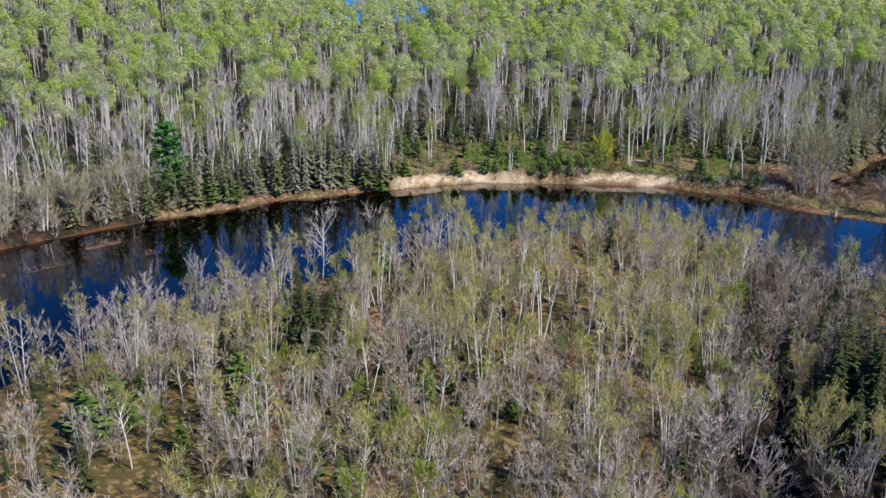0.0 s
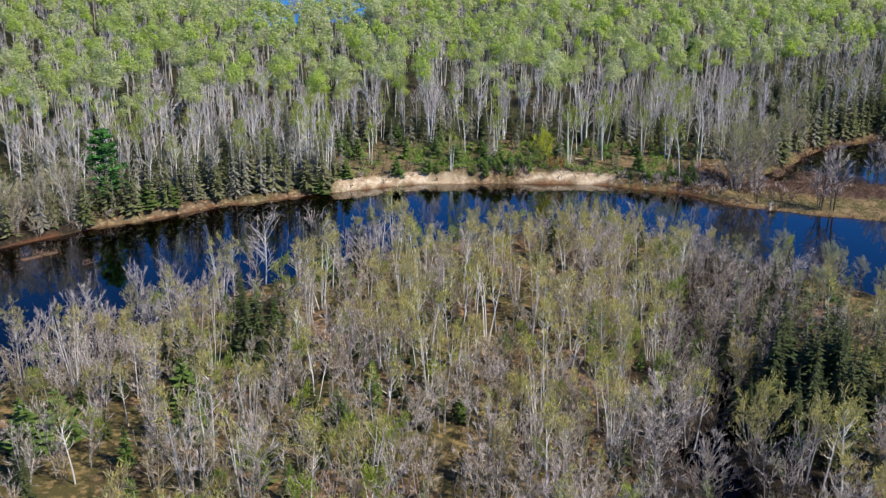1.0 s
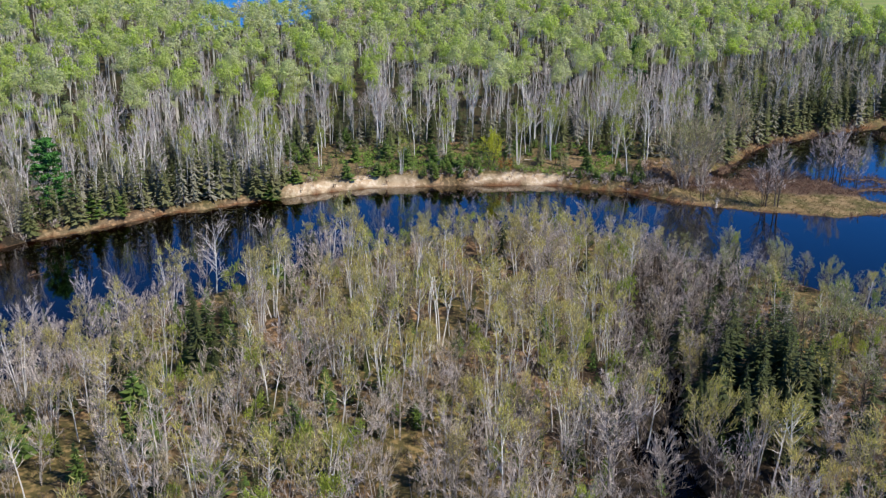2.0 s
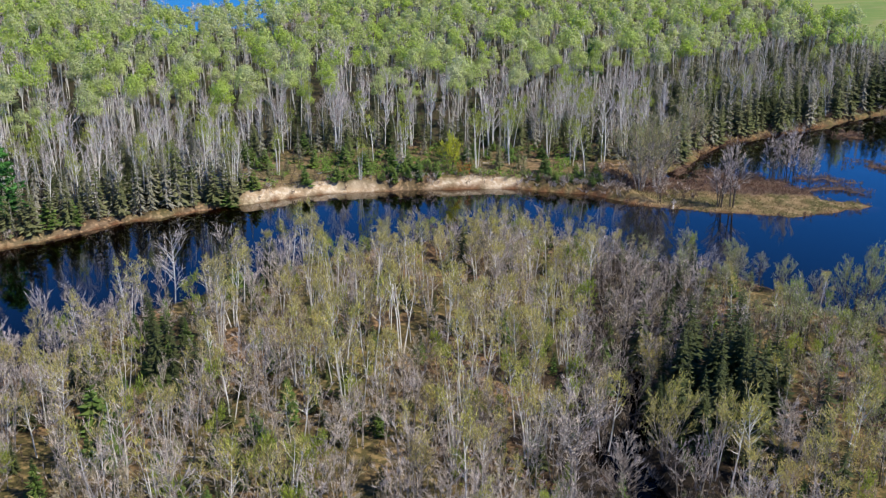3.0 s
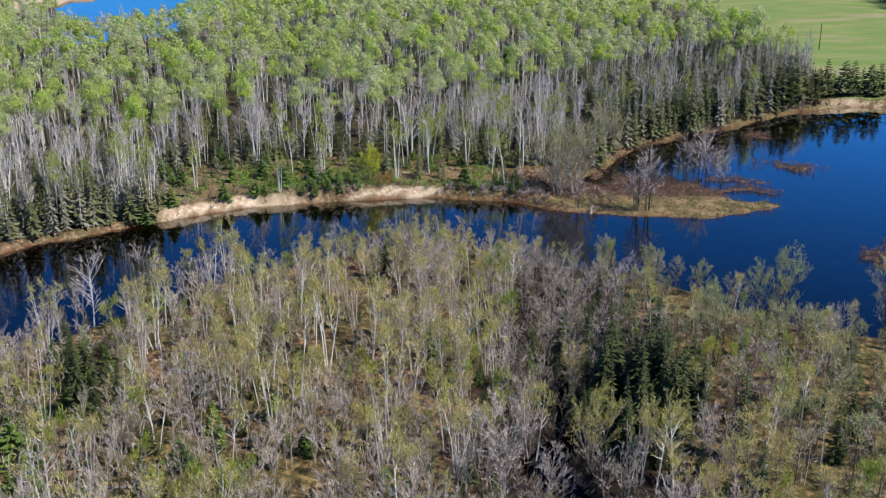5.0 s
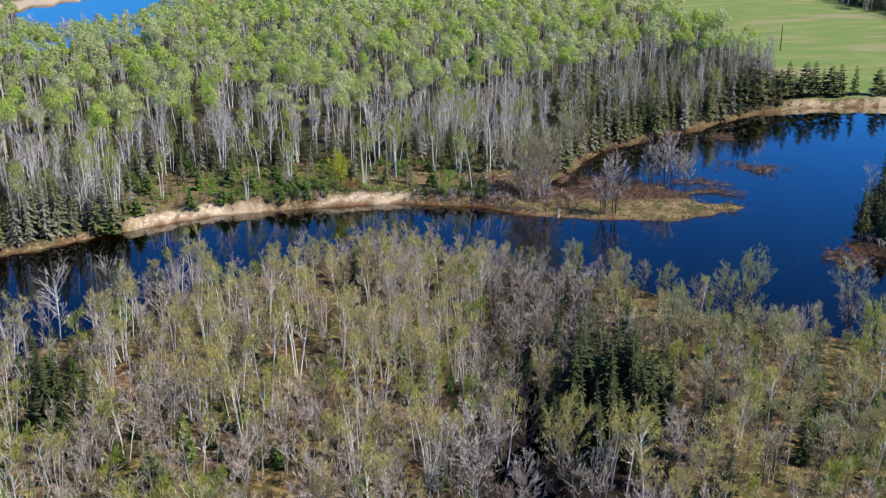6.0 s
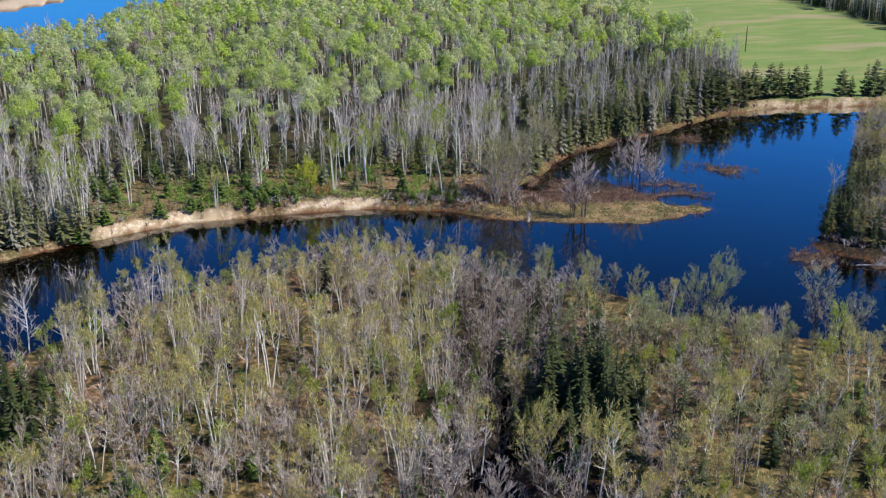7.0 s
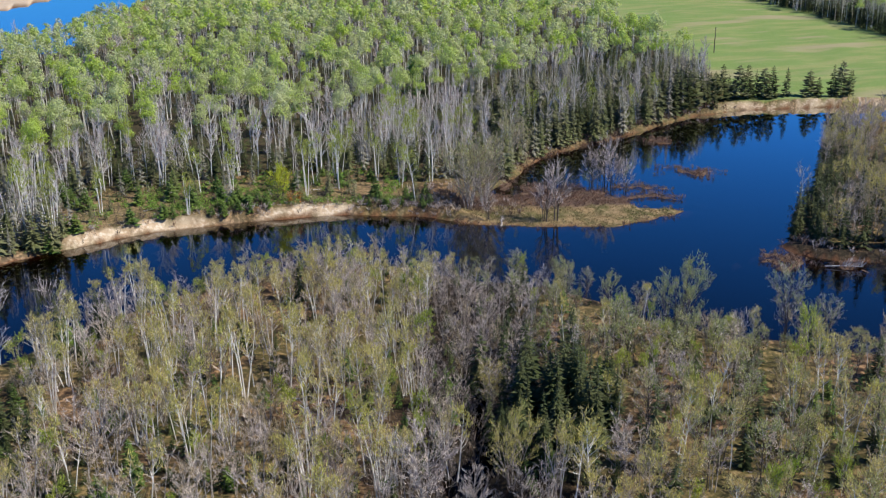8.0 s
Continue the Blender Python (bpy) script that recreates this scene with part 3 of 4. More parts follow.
def stuff(name, kinds, places, label, category):
    """Many plants as one object. kinds: grown plants with their skins; places: kind, x, y, z, turn, scale, stretch."""
    if not places:
        return None
    skins, vs, ts, ms, base = [], [], [], [], 0
    for k, (grown, skin) in enumerate(kinds):
        spots = np.array([p[1:] for p in places if p[0] == k])
        if not len(spots):
            continue
        c, s = np.cos(spots[:, 3]), np.sin(spots[:, 3])
        for part_name, (v, t) in grown.parts.items():
            if skin[part_name] not in skins:
                skins.append(skin[part_name])
            v, t = np.array(v), np.array(t)
            sc, zs = spots[:, 4:5], spots[:, 5:6]
            x = (v[None, :, 0] * c[:, None] - v[None, :, 1] * s[:, None]) * sc + spots[:, 0:1]
            y = (v[None, :, 0] * s[:, None] + v[None, :, 1] * c[:, None]) * sc + spots[:, 1:2]
            z = v[None, :, 2] * sc * zs + spots[:, 2:3]
            vs.append(np.stack([x, y, z], -1).reshape(-1, 3))
            ts.append((t[None] + (np.arange(len(spots)) * len(v))[:, None, None] + base).reshape(-1, 3))
            ms.append(np.full(len(spots) * len(t), skins.index(skin[part_name])))
            base += len(spots) * len(v)
    me = mesh_of(name, np.vstack(vs), np.vstack(ts), skins, np.concatenate(ms))
    return tagged(new(name, me), label, category, kind="stuff")


def skin(trunk, twigs=None, leaves=None):
    return dict(trunk=trunk, twigs=twigs, leaves=leaves, needles=leaves, blades=leaves)


def scatter(x0, x1, y0, y1, gap, seed, jitter=0.48):
    """Uneven places over a rectangle, about one for each gap x gap metres."""
    r = np.random.default_rng(seed)
    x, y = np.meshgrid(np.arange(x0, x1, gap), np.arange(y0, y1, gap))
    x, y = x.ravel() + r.uniform(-jitter, jitter, x.size) * gap, y.ravel() + r.uniform(-jitter, jitter, y.size) * gap
    return x, y, r.random((x.size, 4))


def plant_all(protos, spots):
    """Copies of the first-built plants at the given places; the first of each is moved to its own place."""
    used = set()
    for k, x, y, z, turn, sc, zs in spots:
        if k in used:
            top = copy_thing(protos[k], pose(0, 0, 0))
        else:
            used.add(k)
            top = protos[k]
        top.location, top.rotation_euler, top.scale = (x, y, z), (0, 0, turn), (sc, sc, sc * zs)
    for k, p in enumerate(protos):
        if k not in used:
            for o in (*p.children_recursive, p):
                bpy.data.objects.remove(o)


# ---- the kinds ----
K_GREY = [broadleaf(10 + k, 9.5, stems=(1, 3, 2, 4, 1, 2)[k], girth=0.11, fork=(0.2, 0.26)[k % 2], crown=(2.5, 2.9, 2.4, 3.0, 2.0, 2.7)[k], branches=22, twigs=480, width=0.052, twig=(0.45, 1.15), rise=0.95, lean=0.08) for k in range(6)]
K_BIRCH = [broadleaf(20 + k, 11.5, stems=(1, 2, 3, 1, 4)[k], girth=0.125, fork=0.46, crown=(2.0, 2.3, 2.5, 1.8, 2.7)[k], branches=18, twigs=120, leaves=340, leaf=0.29, rise=1.0, width=0.07, lean=0.09, cap=0.58) for k in range(5)]
K_OLIVE = [broadleaf(30 + k, 9.0, stems=(2, 1, 3, 1)[k], girth=0.10, fork=0.26, crown=(2.6, 2.2, 2.8, 1.9)[k], branches=22, twigs=190, leaves=340, leaf=0.29, width=0.07, rise=0.9, lean=0.09, cap=0.4) for k in range(4)]
K_YOUNG = [broadleaf(40 + k, 7.5, stems=(1, 2, 1)[k], girth=0.07, fork=0.26, crown=(1.8, 2.1, 1.5)[k], branches=14, twigs=60, leaves=360, leaf=0.3, width=0.06, rise=1.0, cap=0.25) for k in range(3)]
K_TAN = [broadleaf(45 + k, 5.6, stems=(2, 4, 3)[k], girth=0.055, fork=0.14, crown=(1.9, 2.3, 2.1)[k], branches=15, twigs=440, width=0.052, rise=1.0, lean=0.12) for k in range(3)]
K_WHITE = [broadleaf(50 + k, 15.5, stems=(1, 2, 1, 3, 2)[k], girth=0.18, fork=0.34, crown=(2.5, 2.9, 2.0, 3.3, 2.6)[k], branches=16, twigs=320, rise=1.4, lean=0.055, twig=(0.8, 1.8), width=0.075, gap=0.8) for k in range(5)]
K_WHITEBUD = [broadleaf(55 + k, 14.5, stems=(1, 2, 3)[k], girth=0.15, fork=0.42, crown=(2.1, 2.5, 2.8)[k], branches=14, twigs=80, leaves=420, leaf=0.34, rise=1.3, lean=0.05, width=0.06, gap=0.8) for k in range(3)]
K_ASPEN = [aspen(60 + k, 16.8, 1000, 0.38, (2, 1, 3, 1, 2)[k], 50) for k in range(5)]
K_ASPEN_MID = [aspen(70 + k, 16.8, 350, 0.62, (2, 1, 2, 1)[k], 10) for k in range(4)]
K_ASPEN_FAR = [aspen(80 + k, 16.8, 135, 1.0, (1, 2, 1, 1)[k], 0) for k in range(4)]
K_POLE = [broadleaf(250 + k, 13.5, stems=(1, 2, 1)[k], girth=0.17, fork=0.42, crown=(1.9, 2.3, 1.6)[k], branches=8, twigs=110, rise=1.4, lean=0.05, twig=(0.9, 2.0), width=0.11, sides=3) for k in range(3)]
K_SPRUCE = [conifer(90 + k, 11, (2.5, 3.1, 2.2, 2.8)[k], 26, 8, (0.3, 0.35, 0.3, 0.4)[k], fan=0.22) for k in range(4)]
K_SPRUCE_FAR = [conifer(86 + k, 11, 2.0, 14, 6, fan=0.4) for k in range(3)]
K_DEAD = [conifer(96 + k, 10, 1.7, 23, 7, 0.4, droop=0.55, fan=0.2) for k in range(2)]
K_FULL = [conifer(104 + k, 8, (2.5, 2.1, 2.8)[k], 22, 10, 0.5, 0.03, 0.12, fan=0.23, point=(0.62, 0.75, 0.55)[k]) for k in range(3)]
K_FIR = [conifer(100 + k, 3.2, 1.8, 14, 11, 0.3, 0.02, 0.12, 0.05) for k in range(2)]
K_TINY = [conifer(150 + k, 5, 1.6, 5, 4, 0.3, 0.03, 0.3, 0.06, 0.45) for k in range(3)]
K_SAPLING = [conifer(155 + k, 3.2, 1.0, 9, 8, 0.35, 0.03, 0.25, 0.05, 0.2) for k in range(2)]
K_SHRUB = [shrub(110 + k, 1.9, 1.3, 5, 30, 0, width=0.055) for k in range(3)]
K_GREENSHRUB = [shrub(115 + k, 1.3, 1.6, 6, 6, 120, 0.32) for k in range(2)]
K_TUFT = [sedge_tuft(120 + k, 0.55, 0.9, 20) for k in range(2)]

GREY_SKIN, TAN_SKIN = skin(GREY, TWIG_MAUVE), skin(GREY, TWIG_TAN)
BIRCH_SKIN = skin(BIRCH, TWIG_TAN, BUD_OLIVE)
OLIVE_SKIN = skin(DARK, TWIG_MAUVE, LEAF_PALE)
OLIVE2_SKIN = skin(GREY, TWIG_TAN, BUD_OLIVE)
YOUNG_SKIN = skin(GREY, TWIG_TAN, LEAF_YOUNG)
WHITE_SKIN = skin(BIRCH, TWIG_PALE)
ASPEN_SKIN = skin(ASPEN, TWIG_TAN, LEAF_ASPEN)
SPRUCE_SKIN, DEAD_SKIN, FIR_SKIN = skin(DARK, None, NEEDLE), skin(DRY, None, NEEDLE_GREY), skin(DARK, None, NEEDLE_GREEN)

MIXED = [SPRUCE_SKIN, skin(DARK, None, NEEDLE_OLIVE)]


def in_sight(x, y):
    """The wedge of country that the drone looks over, with a margin."""
    a, d = np.degrees(np.arctan2(x, y)), np.hypot(x, y)
    return (a > -26.5) & (a < 46) & (d < np.where(x > 300, 760, 600)) & (d > 71)


def spot(k, x, y, r, lo=0.75, hi=1.2):
    return (k, x, y, 0.0, r[0] * 97.0 % 6.28, lo + (hi - lo) * r[1], 0.9 + 0.25 * (r[2] * 7.0 % 1.0))


def settle(spots):
    """Sets the places on the ground."""
    if not spots:
        return spots
    z = terrain([s[1] for s in spots], [s[2] for s in spots])[0]
    return [(k, x, y, float(h) - 0.05, a, b, c) for (k, x, y, _, a, b, c), h in zip(spots, z)]


def things(name, kinds, spots, label, category, group):
    """The given places planted with things of their own."""
    spots = settle(spots)
    protos = [thing(name, g, sk, label, category, group) for g, sk in kinds]
    plant_all(protos, spots)


def split(spots, most, x, y):
    """The places closest to a spot of the plan, and the rest."""
    order = sorted(spots, key=lambda s: math.hypot(s[1] - x, s[2] - y))
    return order[:most], order[most:]


# plan places of the single trees that stand clear of their neighbours
CLEAR = [(40.5, 96, 4), (28, 90, 3.5), (61, 100, 4), (81, 127.5, 5), (97, 121, 4), (42, 134, 3.5), (90, 106, 3), (5, 117, 3), (5, 141, 3), (9, 122, 2.5), (6, 154, 3), (17, 150, 3), (28, 146, 3), (-20, 100, 3), (12, 147, 3), (20, 112, 3), (14, 130, 3),
         (-19.5, 153, 4), (-56, 199, 7), (-53, 196, 5), (34.5, 222, 5), (77, 207, 6), (81, 208, 6), (52, 107, 7), (52, 100, 4), (53, 113, 5), (54, 118, 4), (-39, 103, 6), (-25, 112, 4), (-22, 104, 4), (-28, 121, 3), (-10, 155, 3), (-6, 107, 3), (78, 145, 5), (-18, 123, 3), (-16, 116.5, 2.5), (-20, 133, 3), (1.5, 112.5, 2.5), (46, 101, 4), (-19.6, 141, 3.5), (-17, 132.5, 4), (-17.5, 128, 3), (-17.8, 117, 3)]


def clear_of(x, y):
    return all((x - a) ** 2 + (y - b) ** 2 > c * c for a, b, c in CLEAR)


# ---- near woods, between the drone and the river ----
x, y, rnd = scatter(-100, 160, 58, 190, 2.75, 3)
s_near = np.minimum(read(S_NEAR, x, y), read(S_CREEK, x, y) + 0.7)
group = blot(x, y, 11) + 0.6 * blot(x + 300, y, 5)
near = {"grey": [], "swamp": [], "birch": [], "olive": [], "budding": [], "young": [], "tan": []}
for xi, yi, si, gi, r in zip(x, y, s_near, group, rnd):
    if si < 0.2 or r[3] < 0.08 or not in_sight(xi, yi) or not clear_of(xi, yi) or blot(xi, yi, 6) > 0.32:
        continue
    low_edge = 1 - 0.48 * float(step(4, 12, xi) * (1 - step(4, 20, read(S_NEAR, xi, yi))))
    birchy = 0.32 * math.exp(-((xi - 18) / 26) ** 2 - ((yi - 142) / 34) ** 2) + 0.13
    oliv = 0.38 * float(step(45, 75, xi)) + 0.07
    v = (r[3] - 0.08) / 0.92
    if xi > 58 and yi < 126 and r[1] < 0.3:
        continue
    if read(S_CREEK, xi, yi) < 4.5 + 2 * gi and v < 0.42 and yi < 152:
        near["swamp"].append(spot(int(r[0] * 6), xi, yi, r, 0.5, 1.0))
    elif gi > 0.8 and v < 0.5:
        near["young"].append(spot(int(r[0] * 3), xi, yi, r, 0.5 * low_edge, 0.9 * low_edge))
    elif v < birchy:
        near["birch"].append(spot(int(r[0] * 5), xi, yi, r, 0.58 * low_edge, 0.95 * low_edge))
    elif v < birchy + oliv:
        near["olive" if xi > 58 else "budding"].append(spot(int(r[0] * 4), xi, yi, r, 0.5 * low_edge, 0.98 * low_edge))
    elif v < birchy + oliv + 0.09:
        near["young"].append(spot(int(r[0] * 3), xi, yi, r, 0.4, 0.9))
    elif v < birchy + oliv + 0.28:
        near["tan"].append(spot(int(r[0] * 3), xi, yi, r, 0.6, 1.1))
    else:
        near["grey"].append(spot(int(r[0] * 6), xi, yi, r, 0.48 * low_edge, 0.96 * low_edge))
woods_kinds, woods_spots = [], []
for key, kinds, name, label, most in (
        ("grey", [(g, GREY_SKIN) for g in K_GREY], "bare_tree", "leafless grey-barked tree with pale mauve twigs on leaf litter", 270),
        ("swamp", [(g, skin(DARK, TWIG_SHADED)) for g in K_GREY], "swamp_alder", "dark leafless alder with dim grey-brown twigs beside the creek", 120),
        ("birch", [(g, BIRCH_SKIN) for g in K_BIRCH], "birch_tree", "white-barked birch with olive-yellow buds in dense woods", 230),
        ("olive", [(g, OLIVE_SKIN) for g in K_OLIVE], "willow_tree", "dark-trunked willow with pale grey-green young leaves", 110),
        ("budding", [(g, OLIVE2_SKIN) for g in K_OLIVE], "budding_tree", "grey-trunked tree with olive-yellow spring buds", 110),
        ("young", [(g, YOUNG_SKIN) for g in K_YOUNG], "leafing_tree", "slender tree in fresh yellow-green spring leaf", 110),
        ("tan", [(g, TAN_SKIN) for g in K_TAN], "tan_thicket_tree", "small many-stemmed leafless tree with tan twigs", 130)):
    own, rest = split(near[key], most, 22, 110)
    things(name, kinds, own, label, "tree", name.replace("_", " ") + "s of the near woods")
    woods_spots += [(s[0] + len(woods_kinds), *s[1:]) for s in settle(rest)]
    woods_kinds += kinds
stuff("near_woods", woods_kinds, woods_spots, "dense spring woods of bare grey trees, birches and olive-budding saplings", "woodland")

x, y, rnd = scatter(-95, 150, 70, 188, 2.3, 4)
low = settle([spot(int(r[0] * 4.6), xi, yi, r, 0.5, 1.3) for xi, yi, s, r in zip(x, y, np.minimum(read(S_NEAR, x, y), read(S_CREEK, x, y)), rnd) if s > 0.1 and in_sight(xi, yi) and r[3] < (0.45 if read(S_CREEK, xi, yi) > 9 else 0.8)])
x, y, rnd = scatter(-80, 120, 84, 180, 6.5, 5)
dark = settle([spot(int(r[0] * 4), xi, yi, r, 0.3, 0.62) for xi, yi, s, r in zip(x, y, np.minimum(read(S_NEAR, x, y), read(S_CREEK, x, y)), rnd)
               if s > 1 and in_sight(xi, yi) and (r[3] < 0.45 or blot(xi, yi, 14) > 0.2 and r[3] < 0.85)])
things("understory_spruce", [(g, SPRUCE_SKIN) for g in K_SPRUCE[:2]] + [(g, FIR_SKIN) for g in K_FULL[:2]], dark, "small dark spruce under leafless trees", "tree", "spruces under the near woods")
stuff("undergrowth", [(K_SHRUB[0], skin(DARK, TWIG_BROWN)), (K_SHRUB[1], skin(DARK, TWIG_BROWN)), (K_SHRUB[2], skin(DARK, TWIG_BROWN)), (K_SAPLING[0], SPRUCE_SKIN), (K_SAPLING[1], FIR_SKIN)], low, "leafless brown undergrowth and small dark evergreens on leaf litter", "undergrowth")

# ---- far woods ----
def far_places(gap, seed, x0, x1, y0, y1):
    x, y, rnd = scatter(x0, x1, y0, y1, gap, seed)
    s = np.minimum(read(S_FAR, x, y), -read(S_LAKE, x, y))
    edge = x - field_edge(y)
    beyond = np.maximum((x - 368) - 0.28 * (y - 417), 0)
    ok = in_sight(x, y) & (s > 0.9) & ~((edge > -7) & (beyond <= 0) & (x > 180)) & ~((x > 66) & (x < 126) & (y < 226))
    return [(a, b, c, d, e, float(f), r) for a, b, c, d, e, f, r, o in zip(x, y, s, s + 12 * blot(x, y, 18), beyond, blot(x, y, 9), rnd, ok) if o]


fw = {"birch": [], "aspen": [], "mid": [], "far": [], "spruce": [], "fardark": [], "dead": [], "pole": [], "shrub": [], "whitebud": [], "pole2": []}
for xi, yi, si, deep, bw, gi, r in far_places(3.3, 6, -140, 230, 130, 330):
    conif = 0.36 * float(step(85, 125, xi)) * (1 - float(step(45, 75, si))) + 0.44
    open_bank = xi > -14 and xi < 66 and si < 29 + 5 * gi
    if deep > 46 or bw > 0 or not clear_of(xi, yi) or (si < 2.5 and xi < 66):
        continue
    if xi < -6 and si < 20 and r[3] > 0.25:
        conif = 0.6
    if r[2] < conif and not open_bank:
        fw["spruce" if r[1] < 0.7 else "dead"].append(spot(int(r[0] * (4 if r[1] < 0.7 else 2)), xi, yi, r, 0.6, 1.6 if xi > 105 else 1.15))
    elif open_bank and r[3] > 0.08:
        continue
    elif r[3] < 0.07 + 0.16 * (gi > 0.2):
        fw["whitebud"].append(spot(int(r[0] * 3), xi, yi, r, 0.62, 1.0))
    elif r[3] < ((0.60 if gi > -0.3 or xi > 60 else 0.25) if xi < 85 else 0.45):
        fw["birch"].append(spot(int(r[0] * 5), xi, yi, r, 0.6, 0.98))
for xi, yi, si, deep, bw, gi, r in far_places(6.1, 7, -330, 520, 150, 700):
    if (deep <= 46 and yi < 380) or (si > 45 and (r[3] < 0.18 or gi > 0.62)):
        continue
    if (bw > 0 and bw < 40 and r[2] < 0.6) or r[2] < 0.05 or (gi > 0.35 and r[2] < 0.35 and yi < 450) or (xi > field_edge(yi) - 48 and yi < 430 and r[2] < 0.45):
        fw["fardark"].append(spot(int(r[0] * 3), xi, yi, r, 0.9, 1.5))
    elif r[2] < 0.40 - 0.16 * float(step(300, 480, yi)):
        fw["pole"].append(spot(int(r[0] * 3), xi, yi, r, 0.75, 1.1))
    elif yi < 320:
        fw["aspen"].append(spot(int(r[0] * 5), xi, yi, r, 0.62, 1.12))
    elif yi < 450:
        fw["mid"].append(spot(int(r[0] * 4), xi, yi, r, 0.66, 1.15))
    else:
        fw["far"].append(spot(int(r[0] * 4), xi, yi, r, *((0.6, 0.88) if si < 60 and xi < 30 else (0.78, 1.2))))
for xi, yi, si, deep, bw, gi, r in far_places(2.4, 8, -130, 180, 140, 300):
    if deep < 48 and bw <= 0 and r[3] < 0.32:
        fw["shrub"].append(spot(int(r[0] * 3), xi, yi, r, 0.6, 1.5))
shade = [spot(int(r[0] * 3), xi, yi, r, 0.6, 1.4) for xi, yi, si, deep, bw, gi, r in far_places(4.4, 9, -230, 260, 150, 500) if deep > 24 and bw <= 0 and (r[3] < 0.7 if yi < 420 else xi < 25)]
stuff("conifer_understory", [(g, SPRUCE_SKIN) for g in K_TINY], settle(shade), "small dark conifers under the aspens and birches", "woodland")
own, rest = split(fw["birch"], 280, 20, 225)
things("white_birch", [(g, WHITE_SKIN) for g in K_WHITE], own, "tall leafless birch with a bright white trunk near the river bank", "tree", "white birches of the far bank")
stuff("budding_birches", [(g, skin(BIRCH, TWIG_TAN, LEAF_YOUNG)) for g in K_WHITEBUD], settle(fw["whitebud"]), "white birches with thin yellow-green young leaves", "woodland")
stuff("birch_belt", [(g, WHITE_SKIN) for g in K_WHITE], settle(rest), "leafless white-trunked birches along the far bank", "woodland")
own, rest = split(fw["aspen"], 200, 60, 240)
things("aspen_tree", [(g, ASPEN_SKIN) for g in K_ASPEN], own, "tall slim aspen with a fresh bright green crown", "tree", "aspens behind the birches")
stuff("aspen_woods", [(g, ASPEN_SKIN) for g in K_ASPEN], settle(rest), "tall aspens with fresh bright green crowns", "woodland")
stuff("middle_woods", [(g, ASPEN_SKIN) for g in K_ASPEN_MID], settle(fw["mid"]), "tall aspens with fresh bright green crowns", "woodland")
stuff("pole_woods", [(g, WHITE_SKIN) for g in K_POLE], settle(fw["pole"]), "leafless pale-stemmed trees between the aspens", "woodland")
stuff("distant_woods", [(g, ASPEN_SKIN) for g in K_ASPEN_FAR], settle(fw["far"]), "distant aspen woods in fresh green leaf", "woodland")
own, rest = split(fw["spruce"], 130, 120, 240)
things("spruce_tree", [(g, MIXED[k % 2]) for k, g in enumerate(K_SPRUCE)], own, "dark green spruce with drooping boughs", "tree", "spruces of the far bank")
stuff("bank_spruces", [(g, MIXED[k % 2]) for k, g in enumerate(K_SPRUCE)], settle(rest), "dark spruces under the birches", "woodland")
for xi, yi, si, deep, bw, gi, r in far_places(3.6, 10, 330, 520, 380, 700):
    if 0 < bw < 26 and r[3] < 0.85:
        fw["fardark" if r[2] < 0.62 else "pole2"].append(spot(int(r[0] * 3), xi, yi, r, 0.8, 1.35))
stuff("field_end_woods", [(g, WHITE_SKIN) for g in K_POLE], settle(fw["pole2"]), "leafless grey trees at the end of the field", "woodland")
stuff("spruce_woods", [(g, SPRUCE_SKIN) for g in K_SPRUCE_FAR], settle(fw["fardark"]), "dark spruces scattered through the woods", "woodland")
own, rest = split(fw["dead"], 110, 40, 230)
things("dying_spruce", [(g, DEAD_SKIN) for g in K_DEAD], own, "grey dying spruce with thin drooping boughs", "tree", "dying spruces of the far bank")
stuff("dying_spruces", [(g, DEAD_SKIN) for g in K_DEAD], settle(rest), "grey dying spruces with thin drooping boughs", "woodland")
stuff("bank_undergrowth", [(K_SHRUB[0], skin(DARK, TWIG_BROWN)), (K_SHRUB[1], skin(DARK, TWIG_BROWN)), (K_SHRUB[2], TAN_SKIN)], settle(fw["shrub"]), "leafless brown undergrowth below the birches", "undergrowth")

# ---- far bank, close to the water ----
def placed(kinds, name, rows, label, category="tree", group=""):
    """Single plants at chosen places: x, y, kind, size, turn."""
    things(name, kinds, [(k, x, y, 0, a, sc, 1.0 + 0.28 * (a * 3.7 % 1.0)) for x, y, k, sc, a in rows], label, category, group or name.replace("_", " ") + "s")


rows_spruce, rows_dead, rows_fir = [], [], []
for xi, yi, si, deep, bw, gi, r in far_places(3.5, 21, -66, -8, 160, 225):
    if si < 8 + 5 * gi and r[3] < 0.6 and math.hypot(xi + 56, yi - 199) > 4:
        (rows_spruce if r[2] < 0.5 else rows_dead).append((xi, yi, int(r[0] * (4 if r[2] < 0.5 else 2)), (0.55 if r[2] < 0.5 else 0.75) + 0.6 * r[1], r[0] * 40))
for xi, yi, si, deep, bw, gi, r in far_places(4.2, 22, -10, 66, 205, 250):
    if 5 < si < 31 and clear_of(xi, yi):
        if r[3] < 0.13:
            rows_dead.append((xi, yi, int(r[0] * 2), 0.5 + 0.55 * r[1], r[0] * 40))
        elif r[3] < 0.27:
            rows_fir.append((xi, yi, int(r[0] * 2), 0.7 + 0.8 * r[1], r[0] * 40))
        elif r[3] < 0.42:
            rows_spruce.append((xi, yi, int(r[0] * 4), 0.3 + 0.3 * r[1], r[0] * 40))
